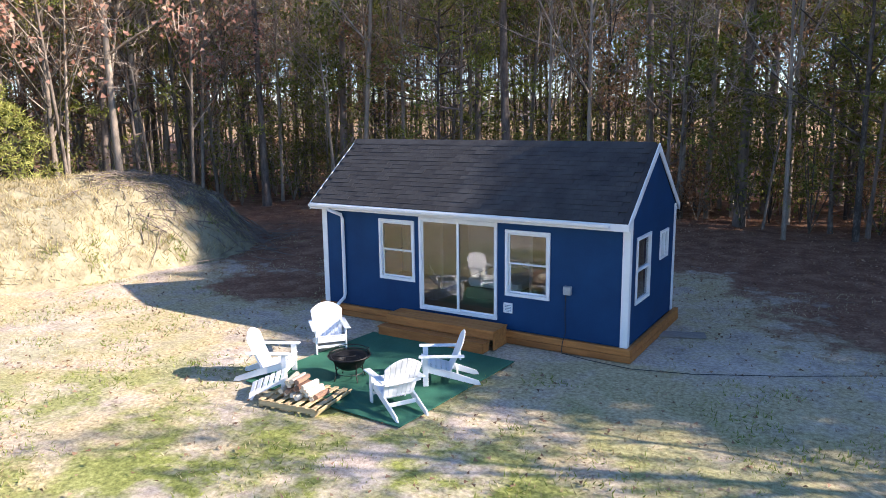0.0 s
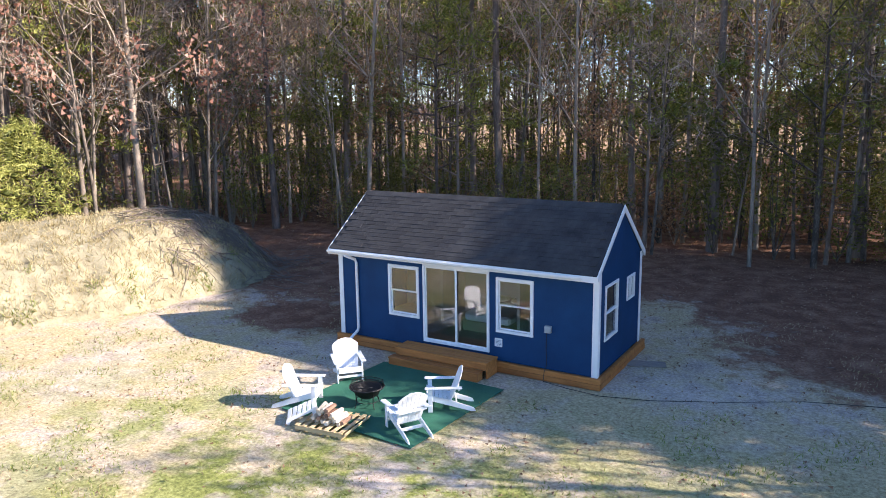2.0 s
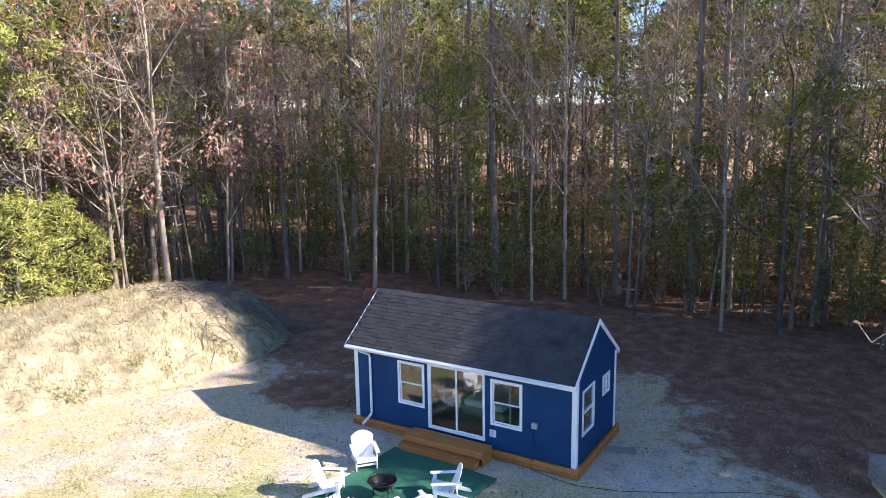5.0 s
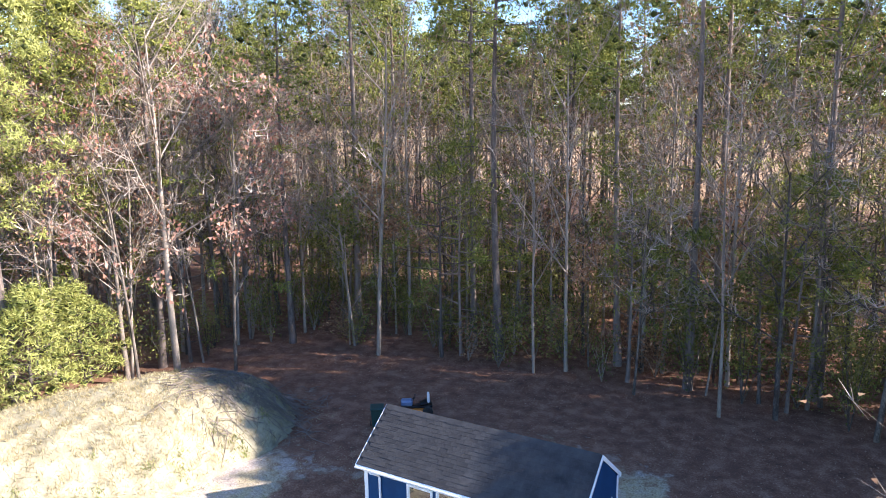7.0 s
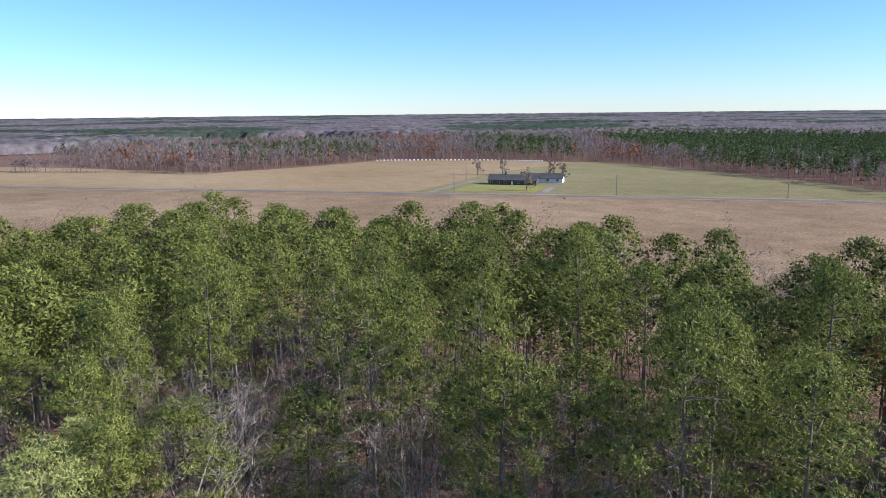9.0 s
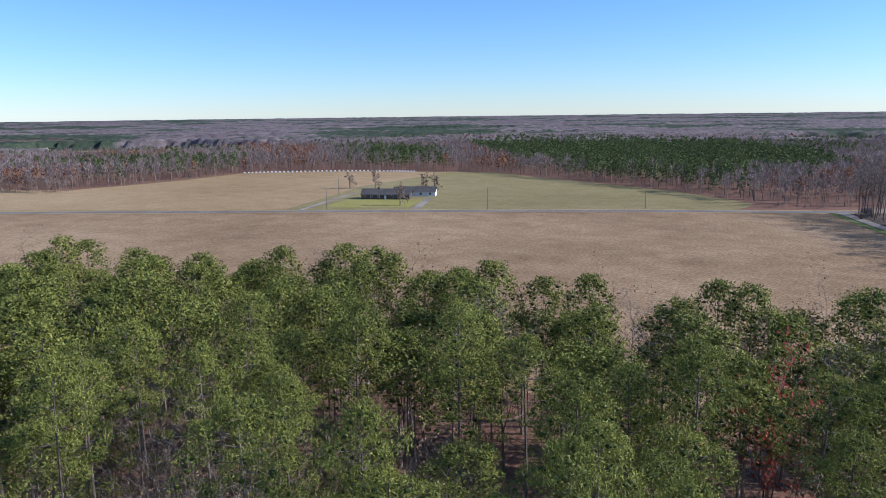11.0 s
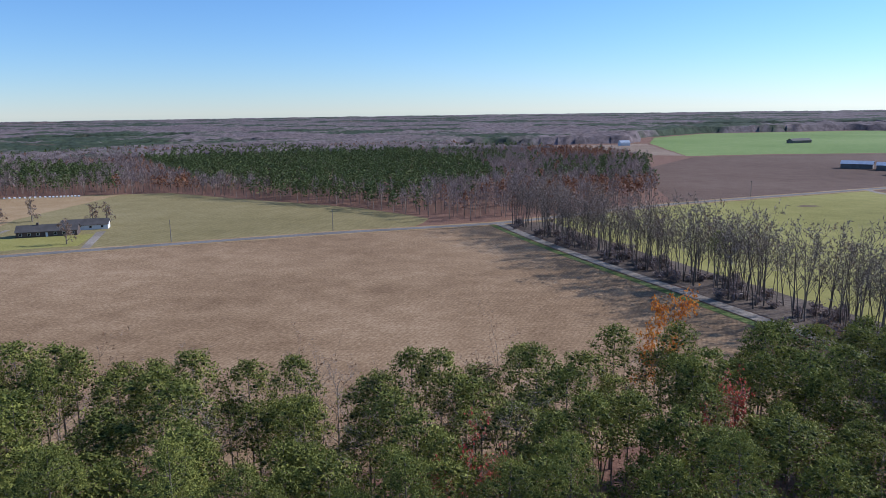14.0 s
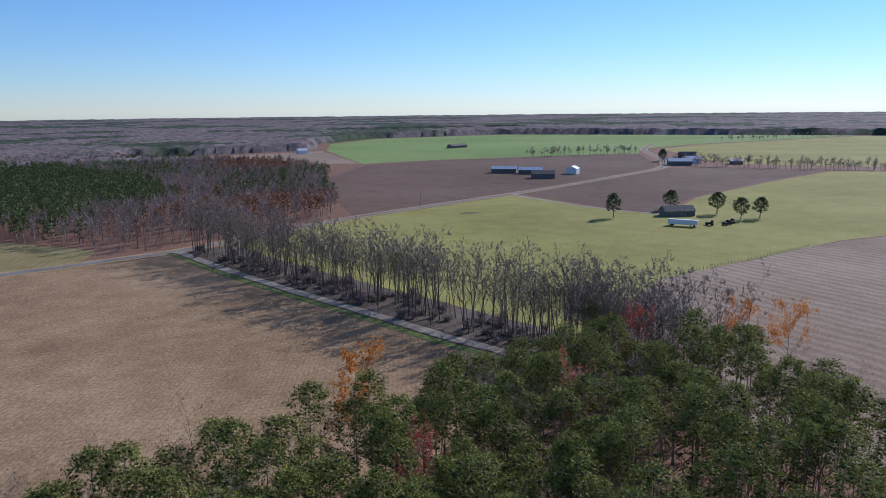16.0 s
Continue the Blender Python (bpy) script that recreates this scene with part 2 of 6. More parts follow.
def tube(bm, pts, radii, sides=8, caps=True):
    """A round bar through places, with a radius at each."""
    rings = []
    for i, p in enumerate(pts):
        p = Vector(p)
        d = (Vector(pts[min(i + 1, len(pts) - 1)]) - Vector(pts[max(i - 1, 0)])).normalized()
        a = d.orthogonal().normalized() if abs(d.z) > 0.9 else d.cross(Vector((0, 0, 1))).normalized()
        b = d.cross(a)
        r = radii[i] if isinstance(radii, (list, tuple)) else radii
        rings.append([bm.verts.new(p + r * (math.cos(t) * a + math.sin(t) * b)) for t in (2 * math.pi * k / sides for k in range(sides))])
    for r0, r1 in zip(rings, rings[1:]):
        for k in range(sides):
            bm.faces.new((r0[k], r0[(k + 1) % sides], r1[(k + 1) % sides], r1[k]))
    if caps:
        bm.faces.new(rings[0][::-1])
        bm.faces.new(rings[-1])
    return bm


def thing(name, label, category, group="", at=None, kind=""):
    ob = new(name)
    ob.empty_display_size = 0.2
    if at is not None:
        ob.matrix_basis = at
    return tagged(ob, label, category, group, kind)


def inside(poly, x, y):
    """Whether places lie inside a polygon, for arrays."""
    x, y = np.asarray(x, float), np.asarray(y, float)
    hit = np.zeros(x.shape, bool)
    for (x0, y0), (x1, y1) in zip(poly, poly[1:] + poly[:1]):
        cross = ((y0 > y) != (y1 > y)) & (x < (x1 - x0) * (y - y0) / (y1 - y0 + 1e-12) + x0)
        hit ^= cross
    return hit


def edge_distance(poly, x, y):
    """How far places lie from a polygon's outline."""
    x, y = np.asarray(x, float), np.asarray(y, float)
    best = np.full(x.shape, 1e9)
    for (x0, y0), (x1, y1) in zip(poly, poly[1:] + poly[:1]):
        dx, dy = x1 - x0, y1 - y0
        t = np.clip(((x - x0) * dx + (y - y0) * dy) / (dx * dx + dy * dy + 1e-9), 0, 1)
        best = np.minimum(best, np.hypot(x - x0 - t * dx, y - y0 - t * dy))
    return best


def structure(ob, label, category):
    return tagged(ob, label, category, "", "structure")


# ---- the ground ----
FOREST = [(-24.6, 13.0), (-20, 15.5), (-11, 15.8), (-5, 16.6), (0, 16.0), (6, 16.0), (14, 15), (20, 14), (23.0, 10.5), (55, 21.5), (64, 8), (100, 30),
          (128, 58), (126, 92), (98, 108), (66, 97), (32, 93), (8, 88), (-14, 86), (-36, 92), (-64, 89), (-106, 84), (-160, 106), (-230, 98), (-260, 10), (-120, -60), (-46, -30), (-31.5, -6), (-27.5, 3), (-26, 9)]


def ground_sheet():
    def steps(lo, hi, fine):
        near = list(np.arange(lo, hi + 1e-6, fine))
        out, gap, a, b = [], fine, near[0], near[-1]
        left, right = [], []
        while a > -5600:
            gap *= 1.22
            a -= gap
            left.append(a)
        gap = fine
        while b < 5600:
            gap *= 1.22
            b += gap
            right.append(b)
        return np.array(left[::-1] + near + right)

    xs, ys = steps(-42, 26, 0.5), steps(-24, 34, 0.5)
    gx, gy = np.meshgrid(xs, ys)
    x, y = gx.ravel(), gy.ravel()
    d = edge_distance(FOREST, x, y)
    sign = np.where(inside(FOREST, x, y), 1, -1)
    woods = np.clip(0.5 + (sign * d + np.where(y > 3.5, 7.5, 1.5) + np.where((x > 0.5) & (y > 2.5), 2.0, 0.0)) / 7.0, 0, 1)
    woods = np.maximum(woods, np.clip((np.hypot(x, y) - 60) / 20, 0, 1))
    for cx, cy, rx, ry in ((-12.5, 7.5, 7.5, 6.0), (8.0, 6.0, 7.5, 5.0), (-17.5, 5.5, 4.5, 4.0), (-10.5, 1.5, 3.0, 2.2)):
        woods = np.maximum(woods, 0.85 * np.clip(1.5 - 1.1 * np.hypot((x - cx) / rx, (y - cy) / ry), 0, 1))
    soft = np.clip((28 - np.hypot(x + 6, y)) / 6, 0, 1)
    flat = np.clip((np.maximum(np.abs(x + 4) - 5.0, np.abs(y - 0.2) - 5.4)) / 1.5, 0, 1)
    z = np.array([noise.noise((a * 0.35, b * 0.35, 0.0)) * 0.05 + noise.noise((a * 1.3, b * 1.3, 3.0)) * 0.02 if s > 0 else 0.0 for a, b, s in zip(x, y, soft)]) * soft * (0.15 + 0.85 * flat) - 0.015
    lawn = np.clip(1.3 - np.hypot((x - 0.5) / 9.0, (y + 7) / 5.0), 0, 1) + np.clip(0.9 - np.hypot((x + 10.5) / 3.5, (y - 1.5) / 2.5), 0, 1) + 0.45 * np.clip(1.3 - np.hypot((x + 10) / 8, (y + 7) / 5), 0, 1)
    nx, ny = len(xs), len(ys)
    i = (np.arange(ny - 1)[:, None] * nx + np.arange(nx - 1)[None, :]).ravel()
    tris = np.concatenate([np.stack([i, i + 1, i + nx + 1], 1), np.stack([i, i + nx + 1, i + nx], 1)])
    ob = tri_object("ground", np.stack([x, y, z], 1), tris, M["ground"])
    for name, values in (("woods", woods), ("lawn", np.clip(lawn, 0, 1))):
        ob.data.attributes.new(name, "FLOAT", "POINT").data.foreach_set("value", values.astype(np.float32))
    ob.data.polygons.foreach_set("use_smooth", [True] * len(tris))
    return structure(ob, "sandy ground with dry grass and fallen leaves", "ground")


ground_sheet()


def sheet(name, outline, z, material, label, category="field", wobble=0.0):
    """A flat piece of land inside an outline."""
    bm = bmesh.new()
    pts = []
    for (x0, y0), (x1, y1) in zip(outline, outline[1:] + outline[:1]):
        n = max(1, int(math.hypot(x1 - x0, y1 - y0) / 12)) if wobble else 1
        for k in range(n):
            x, y = x0 + (x1 - x0) * k / n, y0 + (y1 - y0) * k / n
            pts.append((x + wobble * noise.noise((x * 0.06, y * 0.06, 1.0)), y + wobble * noise.noise((x * 0.06, y * 0.06, 7.0)), z))
    bm.faces.new([bm.verts.new(p) for p in pts])
    bmesh.ops.triangulate(bm, faces=bm.faces[:])
    return structure(part(name, bm, material), label, category)


def ribbon(name, line, width, z, material, label, category="road"):
    """A track of constant width along a line, smoothed."""
    pts = [Vector((x, y, z)) for x, y in line]
    fine = []
    for i in range(len(pts) - 1):
        p0, p1, p2, p3 = pts[max(i - 1, 0)], pts[i], pts[i + 1], pts[min(i + 2, len(pts) - 1)]
        for k in range(8):
            t = k / 8
            fine.append(0.5 * ((2 * p1) + (p2 - p0) * t + (2 * p0 - 5 * p1 + 4 * p2 - p3) * t * t + (3 * p1 - p0 - 3 * p2 + p3) * t ** 3))
    fine.append(pts[-1])
    bm = bmesh.new()
    last = None
    for i, p in enumerate(fine):
        d = (fine[min(i + 1, len(fine) - 1)] - fine[max(i - 1, 0)]).normalized()
        side = Vector((-d.y, d.x, 0)) * width / 2 * (1 + 0.12 * noise.noise((p.x * 0.1, p.y * 0.1, 0)))
        pair = (bm.verts.new(p + side), bm.verts.new(p - side))
        if last:
            bm.faces.new((last[0], last[1], pair[1], pair[0]))
        last = pair
    return structure(part(name, bm, material), label, category)


ROAD = [(-700, 95), (-480, 178), (-303, 242), (-190, 282), (-106, 311), (-37, 333), (3, 343), (50, 356), (100, 384), (159, 416), (316, 474), (392, 505), (480, 545), (592, 599), (680, 690), (760, 800), (830, 890), (960, 1010)]
DRIVE = [(47, 352), (57, 310), (66.5, 276), (76, 245), (88, 209), (101, 168), (112, 140), (118, 112)]
EDGE = [(-400, 320), (-386, 370), (-379, 403), (-375, 477), (-294, 517), (-182, 532), (-104, 476), (-31, 426), (12, 376)]

sheet("field_stubble", [(-420, 100), (-230, 104), (-160, 112), (-106, 92), (-64, 96), (-36, 98), (-14, 93), (8, 95), (32, 99), (66, 103), (98, 114), (110, 112), (103, 152), (96, 172), (84, 206), (72, 242), (62, 272), (52, 308), (44, 346), (3, 338), (-37, 328), (-106, 306), (-190, 277), (-303, 236), (-480, 172), (-600, 120)], 0.05, M["stubble"], "harvested brown stubble field with faint rows", wobble=1.5)
sheet("field_mown", [(-700, 102), (-480, 185), (-303, 248), (-190, 288), (-106, 317), (-37, 339), (3, 349), (12, 376)] + EDGE[::-1][1:] + [(-560, 300), (-700, 260)], 0.05, M["tan_green"], "mown field of tan and pale green grass", wobble=1.5)
sheet("field_tan", [(-690, 104), (-480, 188), (-303, 251), (-205, 285), (-225, 400), (-215, 522), (-294, 513), (-372, 474), (-376, 403), (-383, 370), (-398, 322), (-560, 298), (-690, 258)], 0.065, M["tan_field"], "tan mown field beside the farmhouse", wobble=1.5)
sheet("field_pasture", [(60, 352), (100, 378), (160, 410), (316, 467), (322, 362), (338, 326), (420, 380), (560, 430), (700, 470), (760, 430), (770, 330), (700, 190), (345, 214), (318, 210), (211, 195), (160, 165), (130, 150), (118, 190), (96, 250)], 0.05, M["pasture"], "grazed green pasture", wobble=1.0)
sheet("field_pale", [(132, 150), (160, 165), (211, 195), (318, 210), (345, 212), (700, 186), (800, 60), (500, -60), (150, -20), (110, 30), (130, 58), (128, 95)], 0.05, M["pale_stubble"], "pale stubble field with long rows")
sheet("field_plough", [(322, 470), (395, 499), (482, 539), (594, 592), (640, 585), (700, 476), (560, 436), (420, 384), (338, 332), (328, 366)], 0.1, M["plough"], "dark ploughed field")
sheet("field_plough", [(163, 424), (314, 480), (390, 511), (478, 551), (588, 604), (660, 690), (740, 800), (570, 836), (440, 850), (330, 830), (240, 700), (190, 560), (172, 470)], 0.05, M["plough"], "dark ploughed field beyond the road")
sheet("field_green", [(330, 850), (440, 862), (570, 846), (750, 812), (830, 900), (1000, 960), (1560, 1020), (1540, 1200), (1010, 1620), (640, 1580), (470, 1400), (390, 1180)], 0.08, M["bright_green"], "bright green winter crop field", wobble=4.0)
sheet("field_green", [(740, 690), (860, 880), (1000, 940), (1560, 1000), (1700, 800), (1200, 560), (800, 470), (700, 600)], 0.07, M["pasture"], "far green pasture", wobble=4.0)
sheet("field_tan", [(78, 1120), (313, 1150), (380, 1170), (330, 860), (230, 900), (120, 1000)], 0.08, M["pale_stubble"], "far tan field", wobble=3.0)
sheet("field_tan", [(-860, 620), (-640, 560), (-560, 700), (-585, 800), (-760, 820), (-900, 720)], 0.08, M["tan_green"], "far tan field among woods", wobble=4.0)
ribbon("verge_road", ROAD, 12.0, 0.12, M["tan_field"], "dry tan verge along the county road", "verge")
ribbon("road_county", ROAD, 6.2, 0.16, M["asphalt"], "narrow worn grey asphalt road")
ribbon("verge", [(x - 4.5, y - 1.5) for x, y in DRIVE], 3.2, 0.12, M["verge"], "green grass verge of the gravel drive", "verge")
ribbon("drive_gravel", DRIVE, 4.6, 0.16, M["gravel"], "pale gravel farm drive")
ribbon("track_farm", [(316, 472), (312, 446), (316, 400), (324, 358), (334, 336), (341, 322)], 4.0, 0.17, M["gravel"], "pale sandy farm track")
ribbon("track_yard", [(600, 604), (625, 620), (660, 640), (700, 660)], 6.0, 0.17, M["gravel"], "pale sandy yard track")

# ---- trees ----


def unit(v):
    return v / (np.linalg.norm(v, axis=-1, keepdims=True) + 1e-9)


def slivers(rng, centres, ways, length, width):
    """A thin triangle from each centre along its way."""
    n = len(centres)
    side = unit(np.cross(ways, unit(rng.normal(size=(n, 3)))))
    length = length * rng.uniform(0.7, 1.3, (n, 1))
    width = width * rng.uniform(0.7, 1.3, (n, 1))
    v = np.stack([centres - side * width / 2, centres + side * width / 2, centres + ways * length], 1).reshape(-1, 3)
    return v, np.arange(3 * n).reshape(-1, 3)


def np_tube(pts, radii, sides):
    pts = np.asarray(pts, float)
    d = unit(np.gradient(pts, axis=0))
    ref = np.where(np.abs(d[:, 2:3]) > 0.9, [[1.0, 0, 0]], [[0, 0, 1.0]])
    a = unit(np.cross(d, ref))
    b = np.cross(d, a)
    t = 2 * np.pi * np.arange(sides) / sides
    v = (pts[:, None] + np.asarray(radii)[:, None, None] * (np.cos(t)[None, :, None] * a[:, None] + np.sin(t)[None, :, None] * b[:, None])).reshape(-1, 3)
    out = []
    for i in range(len(pts) - 1):
        for k in range(sides):
            p, q = i * sides + k, i * sides + (k + 1) % sides
            out += [(p, q, q + sides), (p, q + sides, p + sides)]
    return v, np.array(out)


def joined(pieces):
    vs, ts, n = [], [], 0
    for v, t in pieces:
        vs.append(v)
        ts.append(t + n)
        n += len(v)
    return np.concatenate(vs), np.concatenate(ts)


GOLD = (1 + 5 ** 0.5) / 2
BALL = unit(np.array([(-1, GOLD, 0), (1, GOLD, 0), (-1, -GOLD, 0), (1, -GOLD, 0), (0, -1, GOLD), (0, 1, GOLD), (0, -1, -GOLD), (0, 1, -GOLD), (GOLD, 0, -1), (GOLD, 0, 1), (-GOLD, 0, -1), (-GOLD, 0, 1)]))
FACES = np.array([(0, 11, 5), (0, 5, 1), (0, 1, 7), (0, 7, 10), (0, 10, 11), (1, 5, 9), (5, 11, 4), (11, 10, 2), (10, 7, 6), (7, 1, 8), (3, 9, 4), (3, 4, 2), (3, 2, 6), (3, 6, 8), (3, 8, 9), (4, 9, 5), (2, 4, 11), (6, 2, 10), (8, 6, 7), (9, 8, 1)])


OCTA = np.array([(1, 0, 0), (-1, 0, 0), (0, 1, 0), (0, -1, 0), (0, 0, 1), (0, 0, -1)], float)
OCTA_FACES = np.array([(0, 2, 4), (2, 1, 4), (1, 3, 4), (3, 0, 4), (2, 0, 5), (1, 2, 5), (3, 1, 5), (0, 3, 5)])


def sprays(rng, centres, outward, length, width):
    """A small pointed spray of needles at each centre, its face turned roughly outward."""
    n = len(centres)
    face = unit(outward + rng.normal(size=(n, 3)) * 0.55)
    way = unit(np.cross(face, rng.normal(size=(n, 3))) + outward * 0.35 + np.array([0, 0, 0.15]))
    side = unit(np.cross(face, way))
    length = length * rng.uniform(0.6, 1.35, (n, 1))
    width = width * rng.uniform(0.6, 1.35, (n, 1))
    v = np.stack([centres - side * width / 2, centres + side * width / 2, centres + way * length], 1).reshape(-1, 3)
    return v, np.arange(3 * n).reshape(-1, 3)


def pine(seed, height=25.0, bare=0.55, spread=2.9, clumps=64, clump=44, needle=(0.34, 0.10), radius=0.24, size=0.72, cone=0.0, core=0.62, limbs=24, ragged=0.25, low=0):
    """Trunk with limbs, and an uneven domed crown of needle clumps set at the limbs' ends."""
    rng = np.random.default_rng(seed)
    k = np.linspace(0, 1, 9)
    lean = rng.normal(size=2) * 0.25
    bend = rng.normal(size=2) * 0.2
    path = np.stack([lean[0] * k + bend[0] * np.sin(3 * k), lean[1] * k + bend[1] * np.sin(2.5 * k + 1) - bend[1] * math.sin(1), k * height], 1)
    path[0, :2] = 0
    path[0, 2] = -0.15
    wood = [np_tube(path, radius * (1.0 - 0.82 * k) * np.where(k == 0, 1.35, 1), 7)]
    at = lambda f: np.array([np.interp(f, k, path[:, j]) for j in range(3)])  # noqa: E731
    phase = rng.uniform(0, 6.28, 3)
    leaf_c, leaf_o, cores = [], [], []
    depth = height * (1 - bare)
    for i in range(clumps):
        g = ((i + 0.5) / clumps) ** 0.66
        az = i * 2.39996 + rng.uniform(-0.35, 0.35)
        dome = math.sqrt(max(0.02, 1 - g ** 2.2)) * (0.5 + 0.5 * min(1, g / 0.3))
        shape = (1 - cone) * dome + cone * (1 - 0.93 * g)
        lump = 1 + ragged * (0.6 * math.sin(2 * az + phase[0] + 5 * g) + 0.5 * math.sin(3 * az + phase[1] - 9 * g))
        out = spread * shape * lump * (rng.uniform(0.78, 1.05) if rng.uniform() < 0.72 else rng.uniform(0.25, 0.7))
        p0 = at(bare + (1 - bare) * max(0, g - 0.06) * 0.97)
        c = at(bare + (1 - bare) * g) + np.array([math.cos(az) * out, math.sin(az) * out, rng.normal() * 0.02 * depth])
        if i % max(1, clumps // limbs) == 0:
            mid = p0 + (c - p0) * 0.5 + np.array([0, 0, -0.06 * out])
            wood.append(np_tube([p0, mid, c], [0.05, 0.032, 0.01], 3))
        r = size * rng.uniform(0.75, 1.25)
        flat = np.array([1.0, 1.0, 0.6])
        if core:
            cores.append((c - [0, 0, 0.12 * r] + OCTA * rng.uniform(0.5, 1.0, (6, 1)) * r * core * flat, OCTA_FACES))
        n = int(clump * rng.uniform(0.65, 1.3))
        off = unit(rng.normal(size=(n, 3)) + [0.35 * math.cos(az), 0.35 * math.sin(az), 0.35])
        leaf_c.append(c + off * rng.uniform(0.5, 1.05, (n, 1)) * r * flat)
        leaf_o.append(unit(off * 0.8 + np.array([0.25 * math.cos(az), 0.25 * math.sin(az), 0.35])))
    for i in range(low):
        p0 = at(rng.uniform(0.28, 0.98) * bare)
        az, out = i * 2.4 + rng.uniform(-0.6, 0.6), rng.uniform(1.4, 3.0)
        c = p0 + np.array([math.cos(az) * out, math.sin(az) * out, rng.uniform(-0.25, 0.3)])
        wood.append(np_tube([p0, p0 + (c - p0) * 0.5 + [0, 0, 0.12], c], [0.045, 0.03, 0.01], 3))
        n = int(clump * 1.1)
        along_limb = rng.uniform(0.45, 1.15, (n, 1))
        off = rng.normal(size=(n, 3)) * [0.42, 0.42, 0.16]
        leaf_c.append(p0 + (c - p0) * along_limb + off)
        leaf_o.append(unit(off * [0.8, 0.8, 0.3] + [0, 0, 0.45]))
    for i in range(8):
        f = rng.uniform(0.4, 1.0) * bare
        az = rng.uniform(0, 6.28)
        p0 = at(f)
        wood.append(np_tube([p0, p0 + np.array([math.cos(az), math.sin(az), -0.1]) * rng.uniform(0.5, 1.8)], [0.03, 0.008], 3))
    crown = sprays(rng, np.concatenate(leaf_c), np.concatenate(leaf_o), *needle)
    return joined(wood), crown, (joined(cores) if cores else None)


def bare_tree(seed, height=15.0, levels=3, radius=0.11, spread=0.55, leaves=0, leaf=0.16, low=0.3, kids=(9, 5, 4), twig=0.03, twigs=2):
    """Trunk, limbs and twigs, with some leaves left on the twigs."""
    rng = np.random.default_rng(seed)
    wood, tips = [], []

    def grow(p, d, length, r, level):
        n = 5 if level == 0 else 3
        k = np.linspace(0, 1, n)[:, None]
        curve = rng.normal(size=3) * (0.035 if level == 0 else 0.10) * length
        pts = p + d * length * k + curve * np.sin(k * 2.2) * k + np.array([0, 0, 0.12 * length]) * k * k * (level > 0)
        wood.append(np_tube(pts, r * (1 - 0.8 * k[:, 0]), 5 if level == 0 else 3))
        if level >= levels - 1:
            tips.append(pts)
            return
        for i in range(kids[level]):
            f = low + (1 - low) * (i + rng.uniform(0.2, 0.9)) / kids[level] if level == 0 else rng.uniform(0.3, 1.0)
            q = np.array([np.interp(f, k[:, 0], pts[:, j]) for j in range(3)])
            side = unit(np.cross(d, rng.normal(size=3)))
            way = unit(d * rng.uniform(0.55, 0.9) + side * spread * rng.uniform(0.8, 1.5))
            grow(q, way, length * rng.uniform(0.28, 0.45) * (1.15 - 0.5 * f if level == 0 else 1.3), r * (0.5 - 0.2 * f), level + 1)

    grow(np.array([0, 0, -0.1]), unit(np.array([*rng.normal(size=2) * 0.05, 1.0])), height, radius, 0)
    ends = np.concatenate(tips)
    n = len(ends)
    pick = rng.integers(0, n, n * twigs)
    twig = slivers(rng, ends[pick], unit(rng.normal(size=(len(pick), 3)) + [0, 0, 0.9]), height * 0.05, twig)
    foliage_mesh = None
    if leaves:
        pick = rng.integers(0, n, leaves)
        c = ends[pick] + rng.normal(size=(leaves, 3)) * height * 0.022
        foliage_mesh = slivers(rng, c, unit(rng.normal(size=(leaves, 3)) + [0, 0, -0.3]), leaf, leaf * 0.9)
    return joined(wood), twig, foliage_mesh


def bush(seed, height=2.5, width=1.6, leaves=420, leaf=0.13):
    """Several stems with leaves round them."""
    rng = np.random.default_rng(seed)
    wood, c = [], []
    for i in range(7):
        az, out = rng.uniform(0, 6.28), rng.uniform(0.25, 1) * width
        tip = np.array([math.cos(az) * out, math.sin(az) * out, height * rng.uniform(0.6, 1.05)])
        mid = tip * [0.35, 0.35, 0.55] + rng.normal(size=3) * 0.1
        wood.append(np_tube([np.array([0, 0, -0.05]), mid, tip], [0.03, 0.018, 0.006], 3))
        t = rng.uniform(0.25, 1.05, (leaves // 7, 1))
        c.append(np.where(t < 0.55, mid * t / 0.55, mid + (tip - mid) * (t - 0.55) / 0.45) + rng.normal(size=(leaves // 7, 3)) * 0.22 * width * [1, 1, 0.7])
    c = np.concatenate(c)
    c[:, 2] = np.maximum(c[:, 2], 0.1)
    return joined(wood), slivers(rng, c, unit(rng.normal(size=(len(c), 3))), leaf, leaf * 0.8)


def scatter(seed, poly, gap, lo, hi, keep=None):
    """Places inside a polygon, jittered on a grid."""
    rng = np.random.default_rng(seed)
    gx, gy = np.meshgrid(np.arange(lo[0], hi[0], gap), np.arange(lo[1], hi[1], gap))
    x = gx.ravel() + rng.uniform(-0.46, 0.46, gx.size) * gap
    y = gy.ravel() + rng.uniform(-0.46, 0.46, gx.size) * gap
    ok = inside(poly, x, y)
    if keep is not None:
        ok &= keep(x, y)
    return np.stack([x[ok], y[ok]], 1)


def plant(proto_maker, places, rng, sizes, group):
    """Sets copies of a few trees at places; each copy is a thing of its own."""
    protos = []
    for i, (x, y) in enumerate(places):
        s = sizes(x, y)
        m = pose(x, y, 0, 0, 0, rng.uniform(0, 360)) @ Matrix.Diagonal((s[0], s[0], s[1], 1))
        k = i % len(proto_maker)
        if k >= len(protos):
            ob = proto_maker[k]()
            ob.matrix_basis = m
            ob["group"] = group
            protos.append(ob)
        else:
            src = protos[k]
            keep = src.matrix_basis.copy()
            src.matrix_basis = Matrix.Identity(4)
            copy_thing(src, m)
            src.matrix_basis = keep


